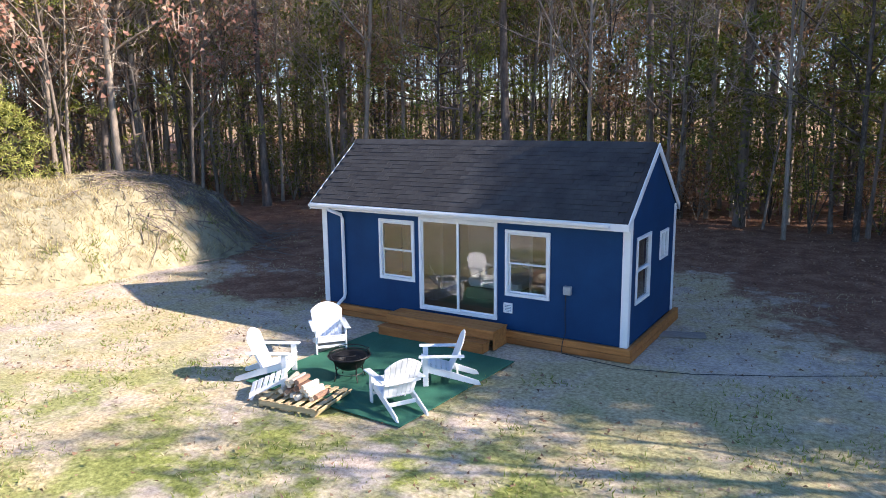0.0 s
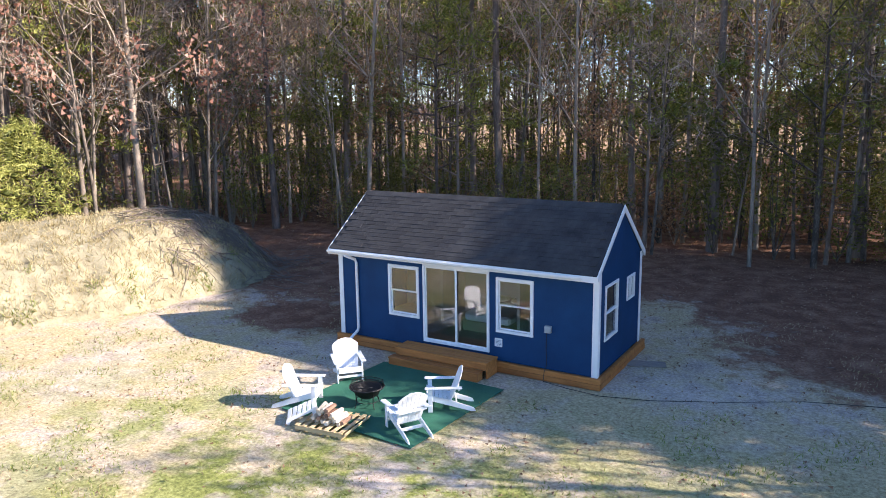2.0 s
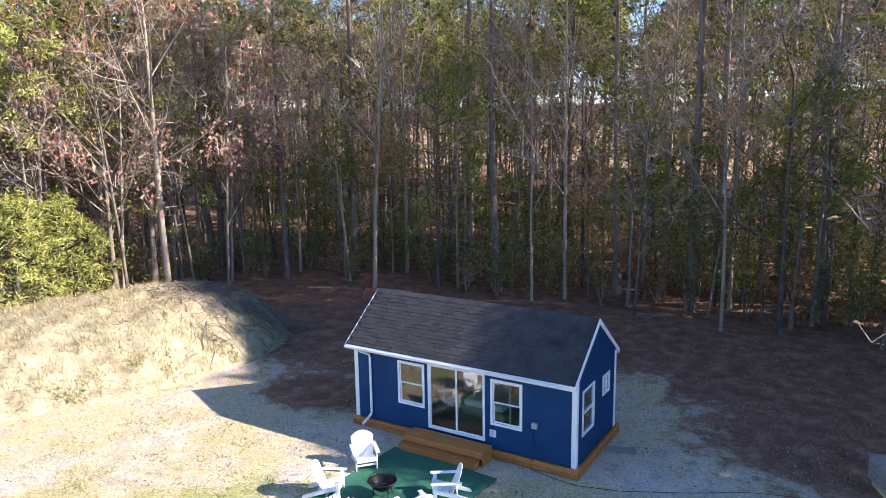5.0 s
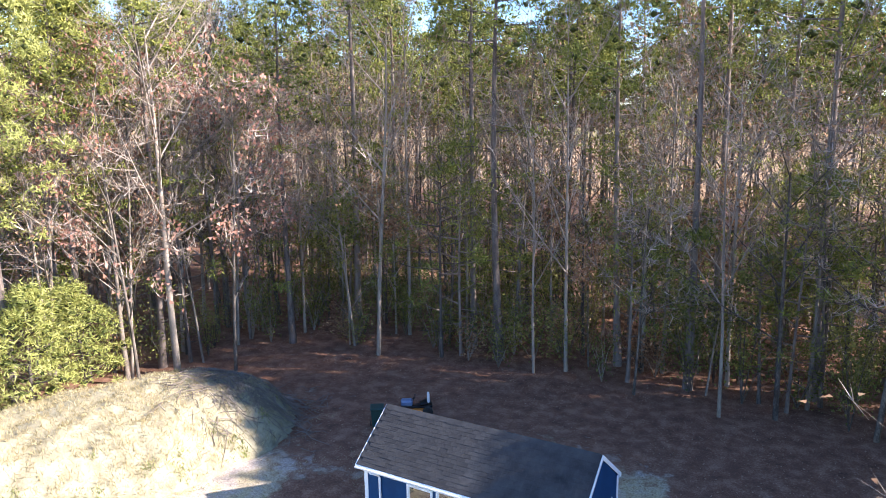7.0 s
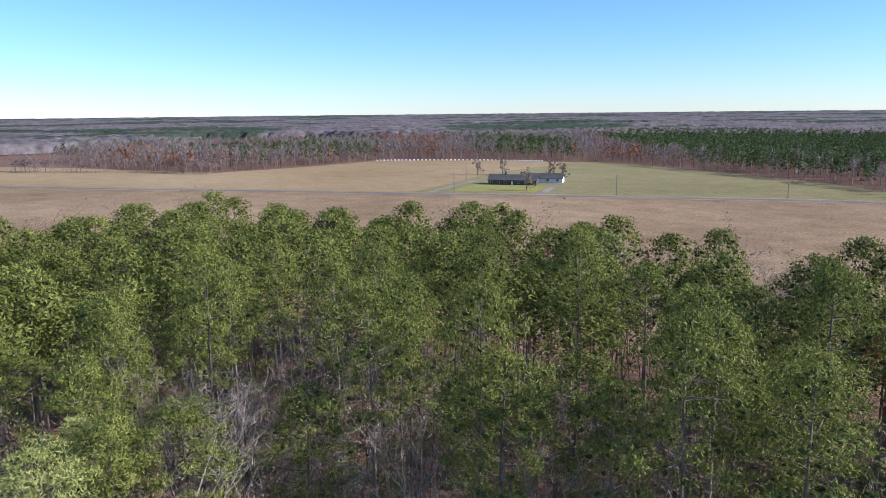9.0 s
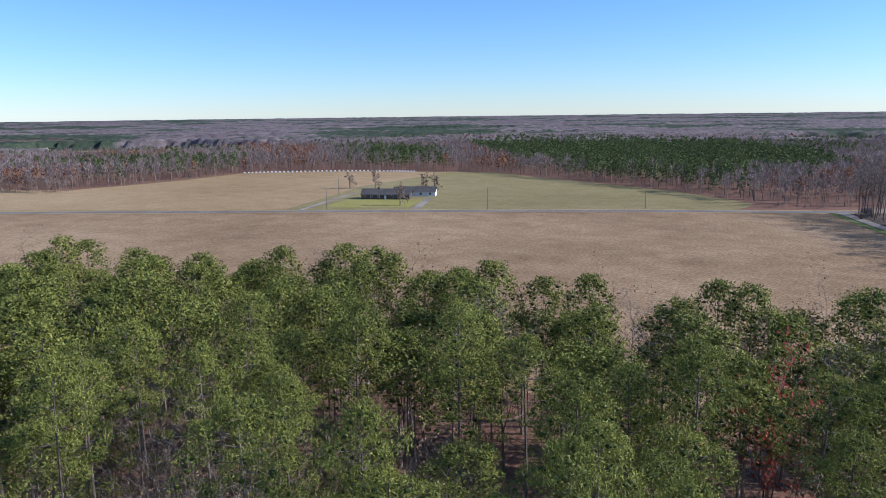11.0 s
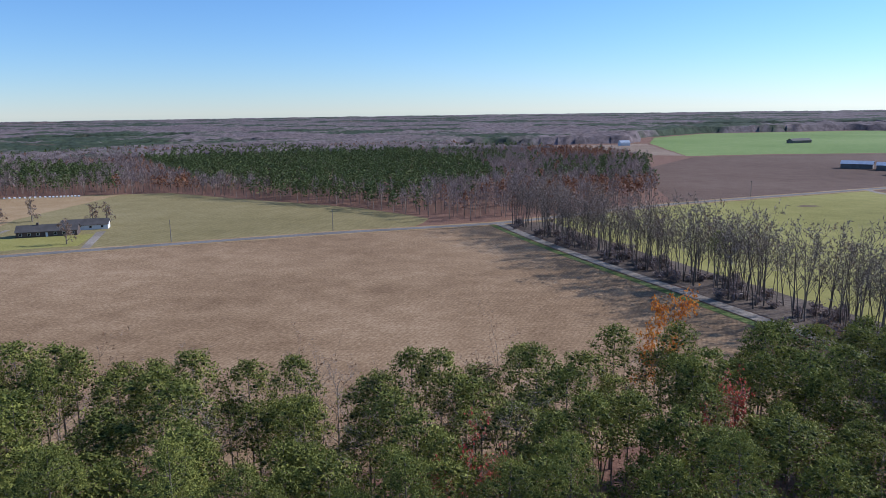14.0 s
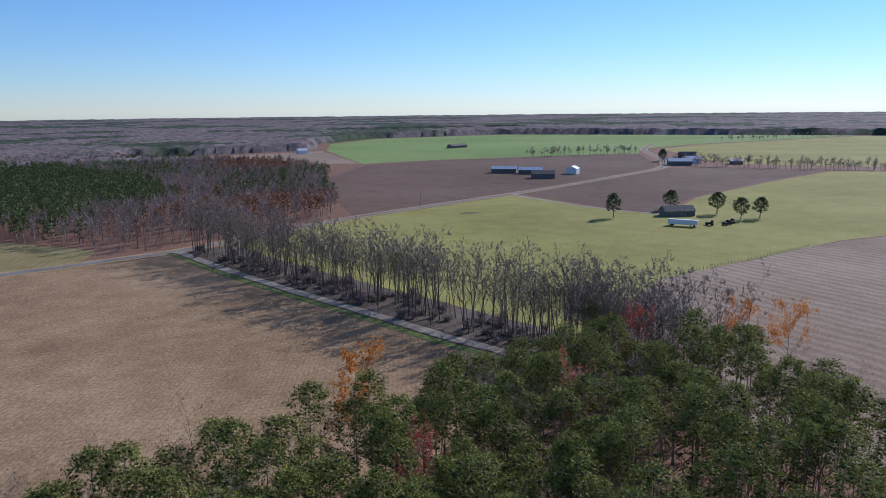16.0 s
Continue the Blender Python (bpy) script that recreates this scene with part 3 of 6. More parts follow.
def tree_thing(name, label, category, wood, crown, crown_mat, bark, twig=None, twig_mat="twigs"):
    def make():
        ob = thing(name, label, category)
        tri_object("trunk", *wood, bark, ob)
        if twig is not None:
            tagged(tri_object("branchwork", *twig, M[twig_mat], ob), kind="stuff")
        if crown is not None:
            tagged(tri_object("crown", *crown, crown_mat, ob), kind="stuff")
        return ob
    return make


def pine_thing(name, label, shape, needles):
    wood, crown, core = shape

    def make():
        ob = thing(name, label, "tree")
        tri_object("trunk", *wood, M["bark_pine"], ob)
        tagged(tri_object("crown", *crown, needles, ob), kind="stuff")
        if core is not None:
            tagged(tri_object("inner_crown", *core, M["needles_inner_shade"], ob), kind="stuff")
        return ob
    return make


def along(x, y):
    """How far a place lies towards the sun, and across."""
    return 0.944 * x + 0.33 * y, -0.33 * x + 0.944 * y


rng = np.random.default_rng(11)
PINES = [pine_thing("pine_tree", "tall pine with a bare trunk and high crown", pine(20 + i, 25.0, b, sp, br, 125, (0.25, 0.085), size=0.95, core=0.38, low=9, ragged=0.3), M["needles"])
         for i, (b, sp, br) in enumerate(((0.60, 3.7, 66), (0.64, 3.9, 62), (0.54, 3.8, 76), (0.68, 4.0, 60), (0.62, 3.4, 58)))]
TRUNKS = [(-24.7, 15.0), (-11.6, 18.4), (-5.3, 20.8), (-1.0, 19.0), (2.1, 28.4), (-16.5, 24.1), (-22.5, 19), (4.8, 20.5), (-14.2, 20.0)]


def clear_of(points, gap):
    pts = np.array(points)
    return lambda x, y: (np.hypot(x[:, None] - pts[None, :, 0], y[:, None] - pts[None, :, 1]).min(1) > gap)


def pine_size(x, y):
    h = rng.uniform(0.88, 1.2)
    return (rng.uniform(0.78, 1.08), h)


front = scatter(1, FOREST, 8.3, (-70, -6), (62, 52), clear_of(TRUNKS, 4.0))
near_mask = (np.abs(front[:, 0] + 8) < 46) & (front[:, 1] > -8)
sun_s, sun_n = along(front[:, 0], front[:, 1])
thin = (((front[:, 0] > 9) & (front[:, 1] < 48)) | ((front[:, 1] > 24) & (front[:, 1] < 40) & (front[:, 0] > -30))) & (rng.uniform(0, 1, len(front)) < np.where(front[:, 0] > 9, 0.52, 0.24))
screen_zone = (sun_s > 8) & (sun_s < 37) & (sun_n > -7) & (sun_n < 17) | thin | ((sun_s > 33) & (sun_s < 58) & (sun_n > -6) & (sun_n < 8))
front, near_mask = front[~screen_zone], near_mask[~screen_zone]
near_pines = np.concatenate([np.array(TRUNKS), front[near_mask]])[:295]
plant(PINES, near_pines, rng, pine_size, "pines behind the cabin")

# Tall pines in the brighter needles: sunlight put into their colour.
plant([pine_thing("pine_tree", "green pine beside the mound, sunlight painted into its bright needles", pine(29, 22.0, 0.36, 3.4, 80, 120, (0.25, 0.075), core=0.3), M["needles_bright"])], [(-28.2, -0.5), (-31.5, 4.0), (-33, -5)], rng, lambda x, y: (1.05, rng.uniform(0.9, 1.1)), "pines behind the cabin")

# Unseen pines, placed and sized to shade the cabin, yard and mound.
SCREEN = [pine_thing("pine_tree", "unseen dense pine added to shade the yard", pine(30 + i, 18.0, 0.14, 2.9, 130, 34, (0.5, 0.16), size=0.9, core=0.8), M["needles"]) for i in range(2)]
for s_at, n_at, tall in ((25, -3.4, 11.5), (24, -1.4, 14.5), (26, 0.6, 18.6), (24, 2.6, 18.4), (27, 4.4, 19.4), (24, 6.2, 20.5), (27, 8.2, 24.0), (29, 9.3, 25.0), (24, 10.4, 26.3), (29, 11.5, 27.4), (27, 12.6, 27.4), (24, 14.8, 26.5), (31, 2.0, 22.0), (32, 6.0, 23.0), (32, 10.0, 26.5), (33, 14.0, 27.0)):
    plant([SCREEN[int(tall * 10) % 2]], [(0.944 * s_at - 0.33 * n_at, 0.33 * s_at + 0.944 * n_at)], rng, lambda x, y: (rng.uniform(0.95, 1.1), tall / 18.0), "pines behind the cabin")

GREYS = []
for i in range(6):
    wood, twig, lv = bare_tree(40 + i, 15.0, 3, 0.085 + 0.012 * i, 0.5, (0, 420, 260, 0, 520, 300)[i], 0.14, twigs=4)
    GREYS.append(tree_thing("bare_tree", "slender leafless tree with grey bark" if lv is None else "slender tree with a few tan leaves remaining", "tree", wood, lv, M["leaf_tan"], M["bark_grey"], twig))
# Unseen trees, added to dapple the yard's ground with shade.
SHADE = [(0.944 * a - 0.33 * b, 0.33 * a + 0.944 * b) for a, b in ((13, -2.5), (15, -4.2), (17, -3.0), (14.5, -0.5), (18, -5.5), (16, 1.0), (20, -4.5), (12.5, -4.6), (19, -1.5))]
plant(GREYS[1:3] + GREYS[4:], SHADE, rng, lambda x, y: (1.3, rng.uniform(0.5, 0.68)), "leafless trees beside the yard")
slim = scatter(2, FOREST, 3.1, (-48, 4), (10, 36), clear_of(near_pines, 1.2))
slim = slim[np.argsort(slim[:, 1] + rng.uniform(0, 14, len(slim)))][:165]
plant(GREYS, slim[:105], rng, lambda x, y: (rng.uniform(0.8, 1.2), rng.uniform(0.65, 1.25)), "leafless trees behind the cabin")
later_slim = slim[105:140]

REDS = []
for i, (mat, word, n) in enumerate((("leaf_red", "red", 1500), ("leaf_orange", "orange", 1700), ("leaf_red", "dull red", 900))):
    wood, twig, lv = bare_tree(60 + i, 13.0, 3, 0.10, 0.6, n, 0.27, 0.3)
    REDS.append(tree_thing("maple_tree", f"autumn tree with {word} leaves", "tree", wood, lv, M[mat], M["bark_grey"], twig))
M["leaf_rose"] = foliage("faded_red_leaves", (0.20, 0.075, 0.05), (0.38, 0.18, 0.125), (0.54, 0.33, 0.25))
wood, twig, lv = bare_tree(64, 13.0, 4, 0.11, 0.65, 900, 0.18, 0.25, (9, 4, 3))
plant([tree_thing("maple_tree", "pale-limbed autumn tree with sparse faded red leaves", "tree", wood, lv, M["leaf_rose"], M["bark_grey"], twig)], [(-25.8, 4.6), (-24.0, 9.5), (-30, 6), (-27.5, 13), (-34, 9)], rng,
      lambda x, y: (rng.uniform(0.9, 1.2), rng.uniform(0.9, 1.25)), "autumn trees beside the mound")
plant([REDS[1]], [(46, 101)], rng, lambda x, y: (1.35, 1.92), "autumn trees in the woods")
plant(REDS, [(45.5, 70.7), (156, 96), (10, 57), (122, 112), (150, 105), (78, 80)], rng,
      lambda x, y: (rng.uniform(0.9, 1.2), rng.uniform(0.95, 1.35)) if y < 41 else (rng.uniform(1.1, 1.4), rng.uniform(1.45, 1.65)), "autumn trees in the woods")

BIGGREY = []
for i in range(3):
    wood, twig, lv = bare_tree(70 + i, 20.0, 4, 0.22, 0.6, 0, 0.2, 0.3, (10, 5, 3))
    BIGGREY.append(tree_thing("bare_tree", "large leafless tree with pale spreading limbs", "tree", wood, None, None, M["bark_grey"], twig))
plant(BIGGREY, [(-26.5, 7.5), (-29.5, 10.5), (-33.7, 10.0), (-36.5, 14), (-31, 15.5), (-6, 62), (-20, 66), (16, 70), (33, 40), (-28, 86), (-58, 92), (-54, 95), (-12, 88), (-8, 90), (92, 78), (100, 62), (112, 58), (120, 66), (126, 74), (110, 98), (118, 92)], rng,
      lambda x, y: (rng.uniform(0.9, 1.2), rng.uniform(0.8, 1.02)), "large leafless trees")

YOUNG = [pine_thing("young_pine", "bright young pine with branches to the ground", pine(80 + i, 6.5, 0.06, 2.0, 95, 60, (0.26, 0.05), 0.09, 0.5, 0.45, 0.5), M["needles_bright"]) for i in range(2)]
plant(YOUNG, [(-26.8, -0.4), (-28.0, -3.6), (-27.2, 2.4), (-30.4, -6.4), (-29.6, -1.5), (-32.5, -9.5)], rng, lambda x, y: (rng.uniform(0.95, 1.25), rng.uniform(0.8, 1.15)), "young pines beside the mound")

BUSHES = [tree_thing("shrub", "yellow-green leafy shrub at the wood's edge", "shrub", *bush(90, 3.4, 1.7, 520), M["leaf_green"], M["bark_grey"]),
          tree_thing("shrub", "tall thin evergreen shrub under the pines", "shrub", *bush(91, 4.6, 1.5, 560), M["leaf_green"], M["bark_grey"]),
          tree_thing("shrub", "yellow-green leafy shrub at the wood's edge", "shrub", *bush(93, 5.5, 2.2, 760, 0.15), M["leaf_green"], M["bark_grey"]),
          tree_thing("shrub", "brown-leaved shrub under the pines", "shrub", *bush(92, 2.6, 1.4, 380), M["leaf_tan"], M["bark_grey"])]
UNDER = [pine_thing("small_pine", "thin shade-grown pine with wide boughs", pine(100 + i, 12.0, 0.22, 2.6, 30, 44, (0.36, 0.055), 0.09, 0.6, 0.4, 0.0, 30, 0.5), M["needles"]) for i in range(2)]
for i in range(2):
    wood, twig, lv = bare_tree(105 + i, 9.0, 3, 0.06, 0.7, 1300, 0.17, 0.2)
    UNDER.append(tree_thing("small_tree", "small understory tree with " + ("tan leaves" if i else "yellow-green leaves"), "tree", wood, lv, M["leaf_tan" if i else "leaf_green"], M["bark_grey"], twig))
under = scatter(12, FOREST, 4.2, (-46, 6), (24, 44), lambda x, y: (edge_distance(FOREST, x, y) > 1.0) & (y < 31))
under = under[np.argsort(under[:, 1] + rng.uniform(0, 10, len(under)))][:135]
plant(UNDER, under, rng, lambda x, y: (rng.uniform(0.8, 1.25), rng.uniform(0.7, 1.25)), "small trees under the pines")
boughs = np.stack([rng.uniform(-18, 14, 16), rng.uniform(17.5, 27, 16)], 1)
plant(UNDER[:2], boughs, rng, lambda x, y: (rng.uniform(0.9, 1.3), rng.uniform(0.55, 1.3)), "small trees under the pines")
edge = scatter(3, FOREST, 2.3, (-30, 3), (12, 34), lambda x, y: edge_distance(FOREST, x, y) > 1.2)
edge = edge[np.argsort(edge[:, 1] + rng.uniform(0, 10, len(edge)))][:190]
plant(BUSHES, edge, rng, lambda x, y: (rng.uniform(0.7, 1.3), rng.uniform(0.6, 1.3)), "shrubs at the wood's edge")


def placed(shape, x, y, s, h, turn):
    v, t = shape
    c, d = math.cos(turn), math.sin(turn)
    return np.stack([(v[:, 0] * c - v[:, 1] * d) * s + x, (v[:, 0] * d + v[:, 1] * c) * s + y, v[:, 2] * h], 1), t


def woods(name, label, shapes, places, sizes, mats, seed):
    """Many trees nobody could count, joined material by material."""
    r = np.random.default_rng(seed)
    lists = [[] for _ in mats]
    for x, y in places:
        shape = shapes[r.integers(len(shapes))]
        s, h, turn = *sizes(r), r.uniform(0, 6.28)
        for k, piece in enumerate(shape):
            if piece is not None:
                lists[k].append(placed(piece, x, y, s, h, turn))
    top = thing(name, label, "woods", kind="stuff")
    for pieces, (part_name, mat) in zip(lists, mats):
        if pieces:
            tagged(tri_object(part_name, *joined(pieces), mat, top), kind="stuff")


rest = np.concatenate([front[~near_mask], scatter(4, FOREST, 6.3, (-260, -60), (-70, 110)), scatter(5, FOREST, 6.5, (-70, 52), (62, 110)), scatter(6, FOREST, 7.2, (62, 0), (135, 112))])
rest = rest[(rest[:, 0] > -120) & (rest[:, 1] > 0.35 * (-rest[:, 0] - 60) - 30)]
SIMPLE = [pine(120 + i, 25.0, (0.58, 0.64, 0.55, 0.62, 0.60)[i], 4.0, 66, 33, (0.44, 0.22), 0.2, 1.15, 0.0, 0.42, 8, 0.16) for i in range(5)]
woods("pine_wood", "dense pine wood seen from above", SIMPLE, rest, lambda r: (r.uniform(0.82, 1.18), r.uniform(0.72, 1.0)), (("trunks", M["bark_pine"]), ("crowns", M["needles"]), ("inner_crowns", M["needles_inner_shade"])), 7)
brink = np.stack([rng.uniform(-75, 62, 60), rng.uniform(84, 98, 60)], 1)
more = np.concatenate([later_slim, brink, scatter(8, FOREST, 9.5, (-140, 46), (62, 112)), scatter(18, FOREST, 7.5, (62, 10), (130, 112))])
SLIM = [(*bare_tree(140 + i, 15.0, 3, 0.09, 0.5, (260, 180, 0, 120)[i], 0.22, 0.35, (7, 4)),) for i in range(4)]
woods("bare_wood", "leafless trees among the pines", SLIM, more, lambda r: (r.uniform(0.9, 1.4), r.uniform(0.75, 1.4)), (("trunks", M["bark_far"]), ("branchwork", M["twigs"]), ("leaves", M["leaf_tan"])), 9)

# ---- the tree row along the drive, and the far woods ----
ROW = []
for i in range(5):
    wood, twig, lv = bare_tree(160 + i, 17.0, 4, 0.17, 0.40, 90 if i == 2 else 0, 0.3, 0.22, (7, 3, 2), 0.15)
    ROW.append(tree_thing("bare_tree", "leafless roadside tree with upright limbs", "tree", wood, lv, M["leaf_tan"], M["bark_far"], twig, "twigs_road"))
row = []
for (x0, y0), (x1, y1) in zip(DRIVE, DRIVE[1:]):
    n = int(math.hypot(x1 - x0, y1 - y0) / 2.2)
    for k in range(n):
        t = (k + rng.uniform(0, 1)) / n
        row.append((x0 + (x1 - x0) * t + rng.uniform(5, 22), y0 + (y1 - y0) * t + rng.uniform(-1, 4)))
row += [(130 + rng.uniform(-12, 14), 118 + rng.uniform(-20, 30)) for _ in range(40)]
plant(ROW, row, rng, lambda x, y: (rng.uniform(1.05, 1.5), rng.uniform(0.95, 1.4)), "trees along the gravel drive")
plant([PINES[2]], [(103, 212), (128, 136), (122, 128), (-61, 92)], rng, lambda x, y: (1.15, 0.72), "pines along the gravel drive")


strip = np.array([(x0 + (x1 - x0) * t + r_off, y0 + (y1 - y0) * t) for (x0, y0), (x1, y1) in zip(DRIVE, DRIVE[1:]) for t, r_off in zip(rng.uniform(0, 1, 26), rng.uniform(6, 24, 26))])
THIN = [bare_tree(170 + i, 17.0, 3, 0.13, 0.42, 0, 0.2, 0.3, (8, 4), 0.16) for i in range(3)]
woods("roadside_wood", "thin leafless trees along the gravel drive", THIN, strip, lambda r: (r.uniform(1.0, 1.4), r.uniform(0.7, 1.3)), (("trunks", M["bark_far"]), ("branchwork", M["twigs_road"]), ("leaves", M["leaf_tan"])), 36)
ribbon("woodland_strip", [(x + 15, y + 2) for x, y in DRIVE], 24.0, 0.10, M["litter_sheet"], "dark leaf litter under the roadside trees", "ground")
brambles = strip[rng.integers(0, len(strip), 200)] + rng.normal(size=(200, 2)) * [3.0, 3.0]
woods("roadside_scrub", "low leafless scrub under the roadside trees", [(bush(95, 2.6, 1.8, 210, 0.5)[1],)], brambles, lambda r: (r.uniform(0.8, 1.5), r.uniform(0.6, 1.4)), (("scrub", M["twigs_far"]),), 37)


def far_pine(seed, height=17.0):
    r = np.random.default_rng(seed)
    n = 58
    g = r.uniform(0, 1, n) ** 0.8
    az = r.uniform(0, 6.28, n)
    rad = 2.8 * (1 - g ** 1.5) + 0.2
    c = np.stack([np.cos(az) * rad, np.sin(az) * rad, height * (0.32 + 0.66 * g)], 1)
    return sprays(r, c, unit(np.stack([np.cos(az), np.sin(az), 0.7 + 0.6 * g], 1)), 1.6, 1.3), np_tube([[0, 0, 0], [0, 0, height * 0.8]], [0.2, 0.08], 3)


def far_bare(seed, height=17.0):
    r = np.random.default_rng(seed)
    n = 62
    off = unit(r.normal(size=(n, 3))) * r.uniform(0.3, 1.0, (n, 1))
    c = off * [2.5, 2.5, height * 0.3] + [0, 0, height * 0.62]
    way = unit(off * [1, 1, 0.5] + [0, 0, 0.9] + r.normal(size=(n, 3)) * 0.35)
    return slivers(r, c, way, 2.0, 0.42), np_tube([[0, 0, 0], [0, 0, height * 0.92]], [0.2, 0.05], 3)


NORTH = EDGE + [(22, 368), (60, 372), (100, 396), (150, 426), (170, 470), (190, 560), (238, 700), (230, 860), (80, 990), (60, 1050), (-400, 1050), (-560, 820), (-560, 690), (-640, 550), (-700, 500), (-640, 340), (-420, 300)]
PLANT = [(-170, 560), (-90, 505), (-20, 455), (70, 520), (60, 700), (-20, 900), (-330, 1040), (-300, 800), (-220, 640)]
spots = scatter(30, NORTH, 8.2, (-700, 290), (240, 1060))
r30 = np.random.default_rng(31)
in_plant = inside(PLANT, spots[:, 0], spots[:, 1]) & (edge_distance(NORTH, spots[:, 0], spots[:, 1]) > 16)
zone = np.array([noise.noise((x * 0.008, y * 0.008, 2.0)) for x, y in spots]) + r30.normal(size=len(spots)) * 0.22
kind_of = np.where(in_plant, 0, np.where(zone > 0.28, 0, np.where(zone < -0.36, 2, 1)))
FARP, FARB = [far_pine(200 + i) for i in range(4)], [far_bare(210 + i) for i in range(4)]
woods("far_pine_wood", "dark green pine plantation beyond the fields", FARP, spots[kind_of == 0], lambda r: (r.uniform(0.85, 1.25), r.uniform(0.75, 1.0)), (("crowns", M["needles_far"]), ("trunks", M["bark_pine"])), 32)
woods("far_bare_wood", "leafless grey-brown woods beyond the fields", FARB, spots[kind_of == 1], lambda r: (r.uniform(0.85, 1.3), r.uniform(0.8, 1.1)), (("crowns", M["twigs_far"]), ("trunks", M["bark_far"])), 33)
woods("far_rust_wood", "rust-coloured autumn woods beyond the fields", FARP, spots[kind_of == 2], lambda r: (r.uniform(0.8, 1.2), r.uniform(0.7, 0.95)), (("crowns", M["rust_far"]), ("trunks", M["bark_far"])), 34)
HEDGES = [((571, 842), (760, 826), 60), ((640, 600), (760, 440), 90), ((-400, 318), (-700, 200), 120), ((620, 640), (720, 640), 16), ((1120, 1000), (1540, 1030), 60)]
hedge = np.array([(x0 + (x1 - x0) * t + r30.normal() * 5, y0 + (y1 - y0) * t + r30.normal() * 5) for (x0, y0), (x1, y1), n in HEDGES for t in r30.uniform(0, 1, n)])
woods("hedgerow", "leafless hedgerow trees between fields", FARB, hedge, lambda r: (r.uniform(0.8, 1.2), r.uniform(0.45, 0.95)), (("crowns", M["twigs_far"]), ("trunks", M["bark_far"])), 35)


def canopy():
    """The roof of the far woods, out to the horizon, open over the far fields."""
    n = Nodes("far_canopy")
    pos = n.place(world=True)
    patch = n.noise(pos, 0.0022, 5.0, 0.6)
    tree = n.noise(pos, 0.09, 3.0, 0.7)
    # Muted greyish base tones: mild distance haze put into the colour.
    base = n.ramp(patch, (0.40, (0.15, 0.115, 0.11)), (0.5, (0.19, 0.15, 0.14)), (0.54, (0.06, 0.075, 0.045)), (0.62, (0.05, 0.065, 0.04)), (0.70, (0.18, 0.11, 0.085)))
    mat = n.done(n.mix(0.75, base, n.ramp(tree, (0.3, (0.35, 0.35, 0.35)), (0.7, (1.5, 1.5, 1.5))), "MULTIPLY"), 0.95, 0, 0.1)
    r = np.random.default_rng(50)
    radii = [880.0]
    while radii[-1] < 4980:
        radii.append(radii[-1] * 1.0075)
    fine = np.arange(-62, 82, 0.45)
    coarse = np.arange(82, 298, 6.0)
    az = np.radians(np.concatenate([fine, coarse]))
    rr, aa = np.meshgrid(radii, az, indexing="ij")
    rr = rr * (1 + r.uniform(-0.003, 0.003, rr.shape))
    x, y = np.sin(aa) * rr, np.cos(aa) * rr
    z = 9 + 6.5 * r.uniform(0, 1, rr.shape) + 13 * np.clip((rr - 1500) / 3400, 0, 1)
    open_land = [[(235, 700), (500, 560), (700, 440), (820, 400), (1250, 520), (1740, 790), (1580, 1040), (1020, 1650), (640, 1610), (450, 1420), (370, 1200), (70, 1160), (70, 960), (230, 840)], [(-880, 620), (-640, 540), (-545, 700), (-575, 820), (-760, 840), (-920, 720)], [(-500, 1180), (-250, 1250), (-300, 1330), (-540, 1270)],
                 [(-900, 1500), (-500, 1620), (-560, 1760), (-930, 1640)], [(620, 1900), (1200, 1800), (1260, 1960), (700, 2080)]]
    for poly in open_land:
        z = np.where(inside(poly, x, y), -3.0, z)
    z[0] = np.where(z[0] > 0, 0.5, z[0])
    na = len(az)
    i = np.arange(len(radii) - 1)[:, None] * na
    k = np.arange(na)[None, :]
    a, b = (i + k).ravel(), (i + (k + 1) % na).ravel()
    tris = np.concatenate([np.stack([a, b, b + na], 1), np.stack([a, b + na, a + na], 1)])
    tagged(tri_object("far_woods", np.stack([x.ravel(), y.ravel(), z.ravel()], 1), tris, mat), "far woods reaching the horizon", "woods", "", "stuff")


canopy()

# ---- the blue cabin ----
M["blue"] = mixed("blue_paint", (0.0018, 0.028, 0.088), (0.0035, 0.049, 0.138), 1.2, 0.7, 40.0, 0.08, spec=0.22)
M["white"] = mixed("white_trim_paint", (0.66, 0.67, 0.68), (0.82, 0.82, 0.81), 3.0, 0.45, 50.0, 0.05)
M["cedar"] = mixed("stained_wood", (0.26, 0.085, 0.019), (0.54, 0.205, 0.052), 2.5, 0.7, 18.0, 0.3, (0.6, 5, 5), vary=0.25)
M["shingle"] = mixed("black_shingle", (0.012, 0.012, 0.014), (0.06, 0.058, 0.058), 2.0, 0.9, 60.0, 0.6, vary=0.12)
M["plastic_white"] = mixed("white_plastic", (0.72, 0.72, 0.72), (0.86, 0.86, 0.85), 2.0, 0.4, 30.0, 0.03)
M["black_steel"] = mixed("black_steel", (0.006, 0.006, 0.007), (0.026, 0.024, 0.023), 4.0, 0.5, 40.0, 0.2, metal=0.4)
M["rug"] = mixed("green_turf_rug", (0.012, 0.085, 0.05), (0.028, 0.15, 0.092), 2.0, 0.95, 90.0, 0.6)
M["pallet"] = mixed("pale_pallet_wood", (0.40, 0.27, 0.13), (0.66, 0.50, 0.28), 3.0, 0.8, 22.0, 0.3, (0.7, 5, 5), vary=0.3)
M["log_pale"] = mixed("pale_split_wood", (0.52, 0.42, 0.30), (0.78, 0.69, 0.56), 5.0, 0.85, 25.0, 0.5, (0.6, 4, 4), vary=0.4)
